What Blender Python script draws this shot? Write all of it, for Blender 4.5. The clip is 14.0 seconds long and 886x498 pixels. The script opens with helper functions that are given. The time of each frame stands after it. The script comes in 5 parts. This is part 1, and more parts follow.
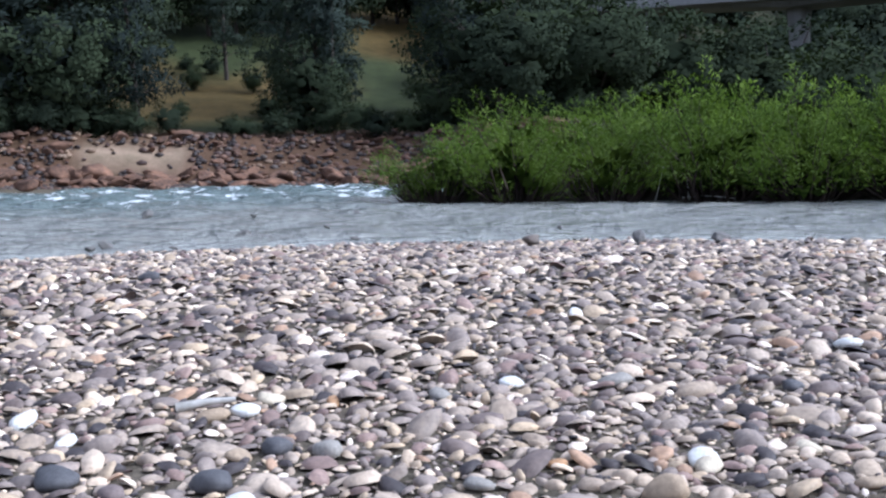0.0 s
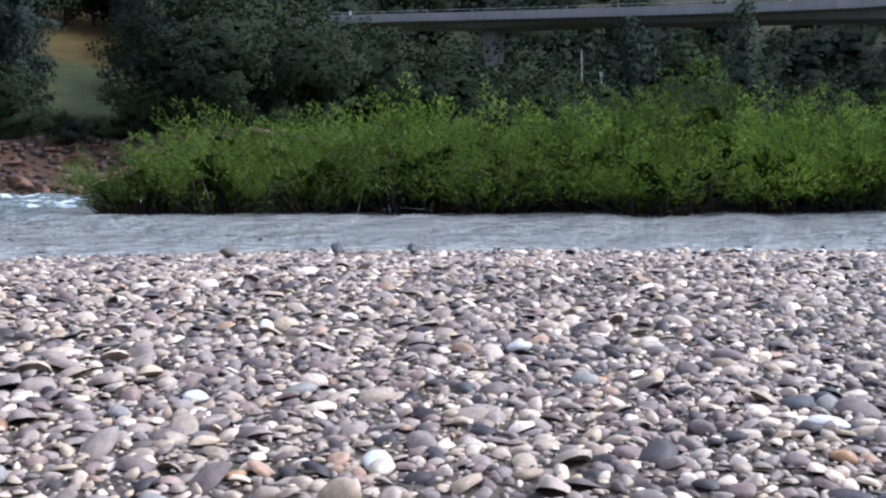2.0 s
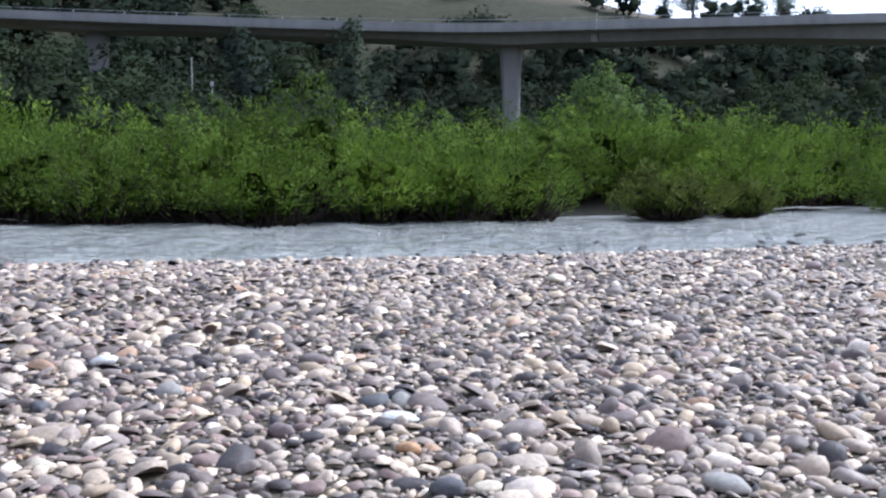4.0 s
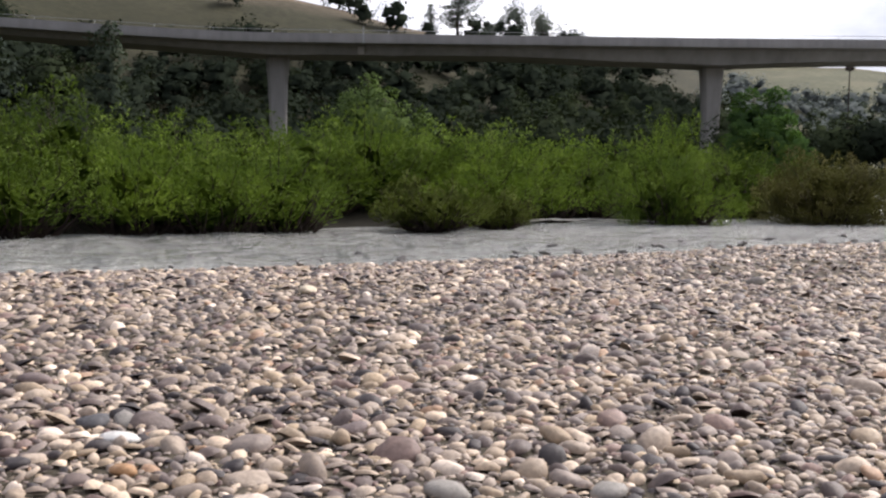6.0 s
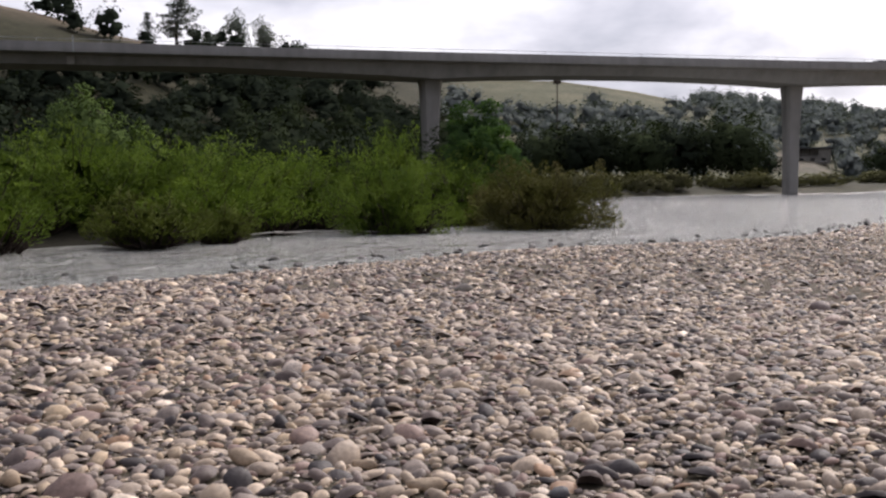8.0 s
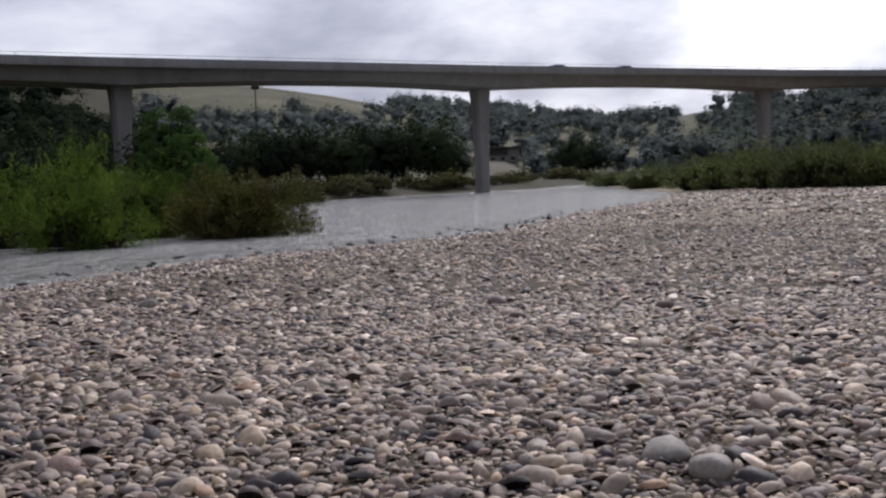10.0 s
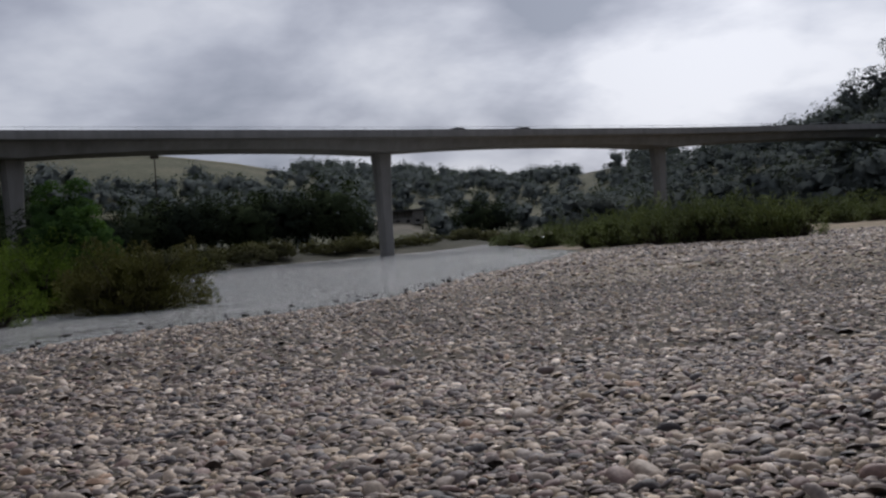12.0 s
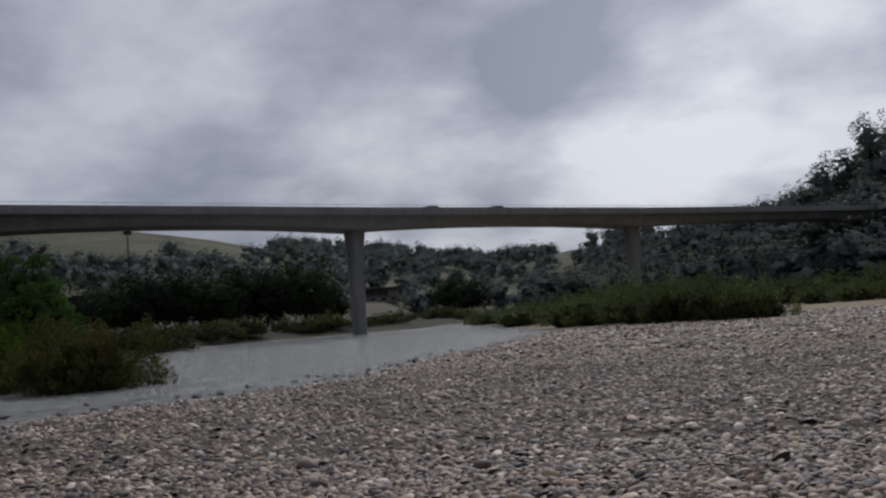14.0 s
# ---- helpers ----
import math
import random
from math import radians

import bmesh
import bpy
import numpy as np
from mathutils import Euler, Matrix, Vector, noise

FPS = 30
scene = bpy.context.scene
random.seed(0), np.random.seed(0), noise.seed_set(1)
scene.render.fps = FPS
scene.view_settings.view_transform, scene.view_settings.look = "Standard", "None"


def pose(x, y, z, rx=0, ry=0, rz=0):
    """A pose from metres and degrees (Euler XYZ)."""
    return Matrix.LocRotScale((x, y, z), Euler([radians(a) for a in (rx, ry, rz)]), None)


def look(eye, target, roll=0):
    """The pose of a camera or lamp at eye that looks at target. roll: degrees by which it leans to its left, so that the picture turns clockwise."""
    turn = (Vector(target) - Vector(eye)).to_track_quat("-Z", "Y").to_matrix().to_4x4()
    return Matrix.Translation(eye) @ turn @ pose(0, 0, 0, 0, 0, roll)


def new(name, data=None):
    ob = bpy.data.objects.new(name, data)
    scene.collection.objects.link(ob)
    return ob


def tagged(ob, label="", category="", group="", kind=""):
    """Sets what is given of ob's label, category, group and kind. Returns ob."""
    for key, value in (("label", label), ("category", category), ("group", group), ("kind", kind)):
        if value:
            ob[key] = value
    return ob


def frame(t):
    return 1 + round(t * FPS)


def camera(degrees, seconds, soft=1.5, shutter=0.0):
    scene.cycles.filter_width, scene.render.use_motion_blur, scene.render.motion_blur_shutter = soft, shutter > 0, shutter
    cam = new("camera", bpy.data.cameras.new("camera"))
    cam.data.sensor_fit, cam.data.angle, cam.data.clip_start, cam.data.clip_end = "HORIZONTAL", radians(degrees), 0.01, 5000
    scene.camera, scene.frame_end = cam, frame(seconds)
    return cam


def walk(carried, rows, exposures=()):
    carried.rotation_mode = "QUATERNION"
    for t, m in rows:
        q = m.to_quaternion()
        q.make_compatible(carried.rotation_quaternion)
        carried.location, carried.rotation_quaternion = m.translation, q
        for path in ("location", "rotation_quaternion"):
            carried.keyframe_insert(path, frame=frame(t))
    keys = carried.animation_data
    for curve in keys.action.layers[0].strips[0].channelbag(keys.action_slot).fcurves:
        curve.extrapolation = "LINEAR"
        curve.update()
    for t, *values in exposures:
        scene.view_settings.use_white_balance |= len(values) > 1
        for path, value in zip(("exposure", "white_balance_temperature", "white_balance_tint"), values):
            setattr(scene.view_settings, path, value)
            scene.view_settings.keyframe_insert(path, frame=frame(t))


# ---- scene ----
cam = camera(45.1, 14.0, soft=2.4)


def held(t, x, y, z, yaw, pitch, roll):
    """A row of the walk: heading to the left of +y, tilt up, lean."""
    return (t, pose(x, y, z, 90 + pitch, 0, yaw) @ pose(0, 0, 0, 0, 0, roll))


PATH = [
    held(0.0, -0.831, -0.325, 1.523, 65.07, -5.67, -2.91),
    held(0.5, -0.834, -0.302, 1.510, 61.73, -5.79, -2.47),
    held(1.0, -0.797, -0.280, 1.510, 58.17, -5.81, -2.15),
    held(1.5, -0.741, -0.264, 1.518, 54.03, -5.71, -1.85),
    held(2.0, -0.662, -0.260, 1.535, 49.41, -5.71, -1.78),
    held(2.5, -0.635, -0.236, 1.537, 44.06, -5.64, -1.34),
    held(3.0, -0.587, -0.198, 1.529, 38.70, -5.66, -1.13),
    held(3.5, -0.524, -0.200, 1.525, 33.35, -5.59, -0.82),
    held(4.0, -0.476, -0.180, 1.520, 28.88, -5.54, -0.50),
    held(4.2, -0.447, -0.165, 1.520, 27.31, -5.58, -0.33),
    held(6.3, -0.288, 0.010, 1.500, 14.85, -4.75, 0.45),
    held(6.5, -0.276, 0.015, 1.503, 13.67, -4.64, 0.52),
    held(7.0, -0.200, 0.043, 1.519, 10.43, -4.44, 0.30),
    held(7.5, -0.121, 0.067, 1.533, 6.44, -4.33, -0.22),
    held(8.0, -0.033, 0.060, 1.540, 2.11, -4.34, -0.42),
    held(8.5, 0.055, 0.005, 1.557, -2.51, -4.45, -0.96),
    held(9.0, 0.138, -0.020, 1.570, -6.77, -4.62, -1.35),
    held(9.2, 0.165, -0.010, 1.570, -8.43, -4.67, -1.42),
    held(11.3, 0.528, 0.050, 1.620, -17.60, -3.10, -3.43),
    held(11.5, 0.570, 0.045, 1.632, -17.93, -2.68, -3.50),
    held(12.0, 0.735, 0.060, 1.665, -18.60, -1.35, -3.83),
    held(12.5, 0.933, 0.170, 1.695, -18.98, 0.12, -3.85),
    held(13.0, 1.165, 0.420, 1.690, -19.22, 1.37, -3.85),
    held(13.5, 1.399, 0.650, 1.675, -19.54, 2.25, -3.65),
    held(14.0, 1.636, 0.846, 1.654, -20.06, 2.76, -3.49),
]
EXPOSURES = [
    (0.0, 1.33, 5250, 12),
    (3.0, 1.44, 5300, 13),
    (4.2, 1.53, 5400, 11),
    (6.3, 1.05, 6650, 15),
    (7.5, 0.80, 6700, 16),
    (9.2, 0.45, 6350, 18),
    (11.3, -0.16, 6120, 13),
    (12.5, -0.38, 6150, 13),
    (14.0, -0.53, 6080, 12),
]
walk(cam, PATH, EXPOSURES)

# ---- sky and sun ----
SUN_AZ, SUN_EL = -34.0, 38.0  # degrees; azimuth to the left of +y


def node(tree, kind, place=(0, 0), **values):
    n = tree.nodes.new(kind)
    n.location = place
    for key, value in values.items():
        if key in n.inputs:
            n.inputs[key].default_value = value
    return n


def ramp(tree, stops, interpolation="LINEAR"):
    n = tree.nodes.new("ShaderNodeValToRGB")
    n.color_ramp.interpolation = interpolation
    e = n.color_ramp.elements
    while len(e) < len(stops):
        e.new(0.5)
    for k, (at, colour) in enumerate(stops):
        e[k].position = at
        e[k].color = (*colour, 1) if len(colour) == 3 else colour
    return n


def noise_node(tree, scale, detail=4.0, rough=0.55, vector=None):
    n = tree.nodes.new("ShaderNodeTexNoise")
    n.inputs["Scale"].default_value, n.inputs["Detail"].default_value, n.inputs["Roughness"].default_value = scale, detail, rough
    if vector is not None:
        tree.links.new(vector, n.inputs["Vector"])
    return n


def mixed(tree, factor, a, b, blend="MIX"):
    """A colour mix; factor, a and b are sockets or values."""
    n = tree.nodes.new("ShaderNodeMix")
    n.data_type, n.blend_type = "RGBA", blend
    for value, socket in ((factor, n.inputs[0]), (a, n.inputs[6]), (b, n.inputs[7])):
        if hasattr(value, "node"):
            tree.links.new(value, socket)
        else:
            socket.default_value = (*value, 1) if isinstance(value, tuple) and len(value) == 3 else value
    return n.outputs[2]


def calc(tree, operation, a, b=0.0, clamp=False):
    n = tree.nodes.new("ShaderNodeMath")
    n.operation, n.use_clamp = operation, clamp
    for value, socket in ((a, n.inputs[0]), (b, n.inputs[1])):
        if hasattr(value, "node"):
            tree.links.new(value, socket)
        else:
            socket.default_value = value
    return n.outputs[0]


def build_sky():
    world = bpy.data.worlds.new("sky")
    scene.world = world
    world.use_nodes = True
    t = world.node_tree
    t.nodes.clear()
    out, back = node(t, "ShaderNodeOutputWorld"), node(t, "ShaderNodeBackground")
    air = t.nodes.new("ShaderNodeTexSky")
    air.sky_type, air.sun_disc = "NISHITA", False
    air.sun_elevation, air.sun_rotation = radians(SUN_EL), radians(-SUN_AZ)
    # A closed deck of cloud: the direction is laid on a flat layer overhead, so that the clouds draw together to the horizon.
    way = t.nodes.new("ShaderNodeTexCoord").outputs["Generated"]
    parts = t.nodes.new("ShaderNodeSeparateXYZ")
    t.links.new(way, parts.inputs[0])
    up = calc(t, "ADD", calc(t, "MAXIMUM", parts.outputs[2], 0.0), 0.36)
    flat = t.nodes.new("ShaderNodeCombineXYZ")
    t.links.new(calc(t, "DIVIDE", parts.outputs[0], up), flat.inputs[0])
    t.links.new(calc(t, "DIVIDE", parts.outputs[1], up), flat.inputs[1])
    flat.inputs[2].default_value = 2.3
    warp = noise_node(t, 0.7, 3, 0.5, flat.outputs[0])
    bent = t.nodes.new("ShaderNodeVectorMath")
    bent.operation = "MULTIPLY_ADD"
    t.links.new(warp.outputs["Color"], bent.inputs[0])
    bent.inputs[1].default_value = (0.35, 0.35, 0)
    t.links.new(flat.outputs[0], bent.inputs[2])
    big = noise_node(t, 1.9, 6, 0.52, bent.outputs[0])
    cloud = ramp(t, [(0.36, (0.40, 0.43, 0.50)), (0.47, (0.60, 0.62, 0.69)), (0.54, (0.77, 0.79, 0.85)), (0.63, (1.0, 1.01, 1.04))])
    # Where the deck is thin or thick: heading, height in degrees, how wide, how much.
    thick = big.outputs["Fac"]
    for az, el, wide, much in ((-32, 9.5, 3.8, 0.17), (-26.5, 12.0, 3.0, -0.08), (-15, 3.0, 1.9, 0.15), (-20.5, 3.0, 1.9, 0.15), (-41, 10.5, 4.5, 0.06), (-18, 10.0, 4.0, 0.06), (-4, 11.5, 4.5, 0.05), (-19, 16.5, 6.5, -0.13), (-31, 16.5, 6.0, -0.10), (-8, 8.0, 3.5, -0.06), (-22, 7.0, 3.0, -0.06)):
        lobe = t.nodes.new("ShaderNodeVectorMath")
        lobe.operation = "DOT_PRODUCT"
        t.links.new(way, lobe.inputs[0])
        lobe.inputs[1].default_value = (-math.sin(radians(az)) * math.cos(radians(el)), math.cos(radians(az)) * math.cos(radians(el)), math.sin(radians(el)))
        fade = calc(t, "DIVIDE", calc(t, "SUBTRACT", lobe.outputs["Value"], math.cos(radians(wide * 1.6))), 1 - math.cos(radians(wide * 1.6)), True)
        thick = calc(t, "ADD", thick, calc(t, "MULTIPLY", fade, much))
    t.links.new(thick, cloud.inputs[0])
    # The cloud is thin and bright round the sun.
    sun_way = Vector((-math.sin(radians(SUN_AZ)) * math.cos(radians(11)), math.cos(radians(SUN_AZ)) * math.cos(radians(11)), math.sin(radians(11))))
    near = t.nodes.new("ShaderNodeVectorMath")
    near.operation = "DOT_PRODUCT"
    t.links.new(way, near.inputs[0])
    near.inputs[1].default_value = sun_way
    glow = ramp(t, [(0.0, (0.50, 0.51, 0.535)), (0.45, (0.72, 0.73, 0.76)), (0.85, (0.86, 0.865, 0.88)), (0.965, (0.95, 0.95, 0.955)), (1.0, (1.28, 1.27, 1.25))])
    t.links.new(near.outputs["Value"], glow.inputs[0])
    lit = mixed(t, 1.0, cloud.outputs[0], glow.outputs[0], "MULTIPLY")
    blue = mixed(t, 1.0, air.outputs[0], (0.10, 0.10, 0.10), "MULTIPLY")
    t.links.new(mixed(t, 0.93, blue, lit), back.inputs["Color"])
    back.inputs["Strength"].default_value = 0.86
    t.links.new(back.outputs[0], out.inputs[0])
    sun = new("sun", bpy.data.lights.new("sun", "SUN"))
    sun.data.energy, sun.data.angle, sun.data.color = 2.2, radians(34), (1.0, 0.96, 0.9)
    sun.matrix_world = look((0, 0, 50), Vector((0, 0, 50)) - Vector((-math.sin(radians(SUN_AZ)) * math.cos(radians(SUN_EL)), math.cos(radians(SUN_AZ)) * math.cos(radians(SUN_EL)), math.sin(radians(SUN_EL)))))


build_sky()


# ---- materials ----
def material(name, rough=0.8, spec=0.3):
    m = bpy.data.materials.new(name)
    m.use_nodes = True
    t = m.node_tree
    b = t.nodes["Principled BSDF"]
    b.inputs["Roughness"].default_value = rough
    b.inputs["Specular IOR Level"].default_value = spec
    return m, t, b


def bumped(t, b, height, strength, distance):
    n = node(t, "ShaderNodeBump", Strength=strength, Distance=distance)
    t.links.new(height, n.inputs["Height"])
    t.links.new(n.outputs[0], b.inputs["Normal"])


def spotted(name, low, high, scale, rough=0.85, bump=0.4, distance=0.02, fine=8.0, spec=0.25, vary=0.0):
    """A matt surface that wanders between two colours at two scales; vary: how far whole objects differ."""
    m, t, b = material(name, rough, spec)
    place = t.nodes.new("ShaderNodeTexCoord").outputs["Object"]
    a, c = noise_node(t, scale, 5, 0.6, place), noise_node(t, scale * fine, 4, 0.6, place)
    mix = calc(t, "ADD", calc(t, "MULTIPLY", a.outputs["Fac"], 0.65), calc(t, "MULTIPLY", c.outputs["Fac"], 0.35))
    r = ramp(t, [(0.34, low), (0.66, high)])
    t.links.new(mix, r.inputs[0])
    colour = r.outputs[0]
    if vary:
        tone = t.nodes.new("ShaderNodeObjectInfo").outputs["Random"]
        shade = ramp(t, [(0.0, (1 - vary,) * 3), (1.0, (1 + vary,) * 3)])
        t.links.new(tone, shade.inputs[0])
        colour = mixed(t, 1.0, colour, shade.outputs[0], "MULTIPLY")
    t.links.new(colour, b.inputs["Base Color"])
    if bump:
        bumped(t, b, c.outputs["Fac"], bump, distance)
    return m


STONE_STOPS = [
    (0.00, (0.053, 0.043, 0.044)), (0.10, (0.147, 0.113, 0.102)), (0.22, (0.252, 0.205, 0.178)), (0.40, (0.334, 0.269, 0.216)),
    (0.55, (0.244, 0.169, 0.145)), (0.63, (0.394, 0.310, 0.232)), (0.74, (0.452, 0.348, 0.239)), (0.82, (0.530, 0.428, 0.333)),
    (0.895, (0.378, 0.244, 0.159)), (0.915, (0.662, 0.527, 0.396)), (0.965, (0.840, 0.711, 0.589)),
]


def stone_material(name, per_island, stops=STONE_STOPS):
    m, t, b = material(name, 0.62, 0.4)
    place = t.nodes.new("ShaderNodeTexCoord").outputs["Object"]
    if per_island:
        pick = t.nodes.new("ShaderNodeNewGeometry").outputs["Random Per Island"]
    else:
        pick = t.nodes.new("ShaderNodeObjectInfo").outputs["Random"]
    base = ramp(t, stops, "CONSTANT")
    t.links.new(pick, base.inputs[0])
    grain = noise_node(t, 28.0, 6, 0.65, place)
    stain = noise_node(t, 7.0, 4, 0.6, place)
    tone = ramp(t, [(0.25, (0.68, 0.66, 0.66)), (0.5, (1, 1, 1)), (0.78, (1.28, 1.26, 1.2))])
    t.links.new(grain.outputs["Fac"], tone.inputs[0])
    wear = ramp(t, [(0.3, (0.86, 0.84, 0.82)), (0.7, (1.12, 1.12, 1.12))])
    t.links.new(stain.outputs["Fac"], wear.inputs[0])
    colour = mixed(t, 1.0, mixed(t, 1.0, base.outputs[0], tone.outputs[0], "MULTIPLY"), wear.outputs[0], "MULTIPLY")
    each = ramp(t, [(0.0, (0.74, 0.74, 0.76)), (1.0, (1.24, 1.23, 1.20))])
    t.links.new(calc(t, "FRACT", calc(t, "MULTIPLY", pick, 61.7)), each.inputs[0])
    colour = mixed(t, 1.0, colour, each.outputs[0], "MULTIPLY")
    t.links.new(colour, b.inputs["Base Color"])
    bumped(t, b, grain.outputs["Fac"], 0.35, 0.012)
    return m


def plain_stone(name, colour):
    dark = tuple(c * 0.72 for c in colour)
    light = tuple(min(1, c * 1.2) for c in colour)
    return spotted(name, dark, light, 9.0, 0.65, 0.35, 0.01, 6.0, 0.4)


def leaf_material(name, low, high, scale=0.9, shine=0.0, through_light=0.35, vary=0.18):
    """Leaves: tone by leaf, by clump and by whole plant, and light coming through."""
    m, t, b = material(name, 0.9, shine)
    place = t.nodes.new("ShaderNodeTexCoord").outputs["Object"]
    clump = noise_node(t, scale, 4, 0.6, place)
    leaf = t.nodes.new("ShaderNodeNewGeometry").outputs["Random Per Island"]
    fine = noise_node(t, scale * 9.0, 3, 0.6, place)
    mix = calc(t, "ADD", calc(t, "ADD", calc(t, "MULTIPLY", clump.outputs["Fac"], 0.70), calc(t, "MULTIPLY", fine.outputs["Fac"], 0.22)), calc(t, "MULTIPLY", leaf, 0.08))
    r = ramp(t, [(0.28, low), (0.72, high)])
    t.links.new(mix, r.inputs[0])
    tone = t.nodes.new("ShaderNodeObjectInfo").outputs["Random"]
    shade = ramp(t, [(0.0, (1 - vary, 1 - vary, 1 - vary * 0.6)), (1.0, (1 + vary, 1 + vary, 1 + vary * 0.4))])
    t.links.new(tone, shade.inputs[0])
    colour = mixed(t, 1.0, r.outputs[0], shade.outputs[0], "MULTIPLY")
    t.links.new(colour, b.inputs["Base Color"])
    glow = node(t, "ShaderNodeBsdfTranslucent")
    t.links.new(mixed(t, 1.0, colour, (1.1, 1.25, 0.6), "MULTIPLY"), glow.inputs["Color"])
    both = node(t, "ShaderNodeMixShader", Fac=through_light)
    both.inputs[0].default_value = through_light
    t.links.new(b.outputs[0], both.inputs[1])
    t.links.new(glow.outputs[0], both.inputs[2])
    t.links.new(both.outputs[0], t.nodes["Material Output"].inputs["Surface"])
    return m


def ground_material():
    """Soil colour comes with the sheet as an attribute, one kind of ground fading into the next, with the shade under
    the willows painted in; grit and tufts are laid over it.
    """
    m, t, b = material("ground", 0.9, 0.15)
    place = t.nodes.new("ShaderNodeTexCoord").outputs["Object"]
    soil = t.nodes.new("ShaderNodeAttribute")
    soil.attribute_name = "soil"
    grit, patch, broad = noise_node(t, 14.0, 6, 0.7, place), noise_node(t, 0.55, 6, 0.65, place), noise_node(t, 0.045, 4, 0.6, place)
    tone = ramp(t, [(0.25, (0.55, 0.54, 0.52)), (0.75, (1.4, 1.4, 1.42))])
    t.links.new(grit.outputs["Fac"], tone.inputs[0])
    blot = ramp(t, [(0.3, (0.66, 0.68, 0.6)), (0.7, (1.3, 1.25, 1.2))])
    t.links.new(patch.outputs["Fac"], blot.inputs[0])
    wide = ramp(t, [(0.3, (0.75, 0.78, 0.72)), (0.7, (1.2, 1.16, 1.1))])
    t.links.new(broad.outputs["Fac"], wide.inputs[0])
    colour = mixed(t, 1.0, mixed(t, 1.0, soil.outputs["Color"], tone.outputs[0], "MULTIPLY"), blot.outputs[0], "MULTIPLY")
    colour = mixed(t, 1.0, colour, wide.outputs[0], "MULTIPLY")
    t.links.new(colour, b.inputs["Base Color"])
    bumped(t, b, grit.outputs["Fac"], 0.6, 0.05)
    return m


def water_material():
    """Fast clear grey-green river, its base colour paled to carry the sky's reflection: glossy, rippled along the flow,
    with broken white water where it runs over the rapids.
    """
    m, t, b = material("river_water", 0.12, 0.5)
    b.inputs["IOR"].default_value = 1.33
    place = t.nodes.new("ShaderNodeTexCoord").outputs["Object"]
    stretch = t.nodes.new("ShaderNodeMapping")
    stretch.inputs["Rotation"].default_value = (0, 0, radians(-38))
    stretch.inputs["Scale"].default_value = (1.0, 0.85, 1.0)
    t.links.new(place, stretch.inputs[0])
    chop, swell, fine = noise_node(t, 2.4, 5, 0.62, stretch.outputs[0]), noise_node(t, 0.35, 3, 0.5, stretch.outputs[0]), noise_node(t, 6.0, 3, 0.6, stretch.outputs[0])
    wave = noise_node(t, 1.05, 2, 0.5, stretch.outputs[0])
    height = calc(t, "ADD", calc(t, "ADD", chop.outputs["Fac"], calc(t, "MULTIPLY", swell.outputs["Fac"], 1.2)), calc(t, "ADD", calc(t, "MULTIPLY", fine.outputs["Fac"], 0.4), calc(t, "MULTIPLY", wave.outputs["Fac"], 1.5)))
    # Base colour raised in place of the sky that the ripples would reflect.
    sky_sheen = ramp(t, [(0.35, (0.335, 0.342, 0.318)), (0.65, (0.415, 0.42, 0.395))])
    t.links.new(swell.outputs["Fac"], sky_sheen.inputs[0])
    rough_water = t.nodes.new("ShaderNodeAttribute")
    rough_water.attribute_name = "rapid"
    calm = calc(t, "SUBTRACT", 1.0, rough_water.outputs["Fac"])
    foam_noise = noise_node(t, 0.75, 7, 0.68, stretch.outputs[0])
    edge = calc(t, "MULTIPLY", calc(t, "SUBTRACT", foam_noise.outputs["Fac"], calc(t, "ADD", calc(t, "MULTIPLY", calm, 0.25), 0.545)), 16.0, True)
    # The near channel takes a slightly darker tone of the same painted reflection.
    near_sheen = mixed(t, calc(t, "MULTIPLY", rough_water.outputs["Fac"], 2.4, True), sky_sheen.outputs[0], (0.285, 0.282, 0.258))
    colour = mixed(t, edge, mixed(t, calc(t, "MULTIPLY", calc(t, "SUBTRACT", rough_water.outputs["Fac"], 0.35), 1.0, True), near_sheen, (0.075, 0.135, 0.138)), (0.82, 0.85, 0.86))
    t.links.new(colour, b.inputs["Base Color"])
    t.links.new(calc(t, "ADD", 0.12, calc(t, "MULTIPLY", edge, 0.6)), b.inputs["Roughness"])
    n = node(t, "ShaderNodeBump", Strength=0.5, Distance=0.42)
    t.links.new(calc(t, "ADD", 0.9, calc(t, "MULTIPLY", rough_water.outputs["Fac"], 0.9), True), n.inputs["Strength"])
    t.links.new(height, n.inputs["Height"])
    t.links.new(n.outputs[0], b.inputs["Normal"])
    return m


def concrete_material():
    m, t, b = material("concrete", 0.85, 0.3)
    place = t.nodes.new("ShaderNodeTexCoord").outputs["Object"]
    pull = t.nodes.new("ShaderNodeMapping")
    pull.inputs["Scale"].default_value = (1.0, 1.0, 0.12)
    t.links.new(place, pull.inputs[0])
    streak, cloudy, grain = noise_node(t, 1.1, 5, 0.65, pull.outputs[0]), noise_node(t, 0.25, 4, 0.6, place), noise_node(t, 9.0, 5, 0.6, place)
    r = ramp(t, [(0.3, (0.185, 0.179, 0.173)), (0.7, (0.312, 0.302, 0.292))])
    t.links.new(calc(t, "ADD", calc(t, "MULTIPLY", streak.outputs["Fac"], 0.5), calc(t, "MULTIPLY", cloudy.outputs["Fac"], 0.5)), r.inputs[0])
    t.links.new(r.outputs[0], b.inputs["Base Color"])
    bumped(t, b, grain.outputs["Fac"], 0.2, 0.02)
    return m


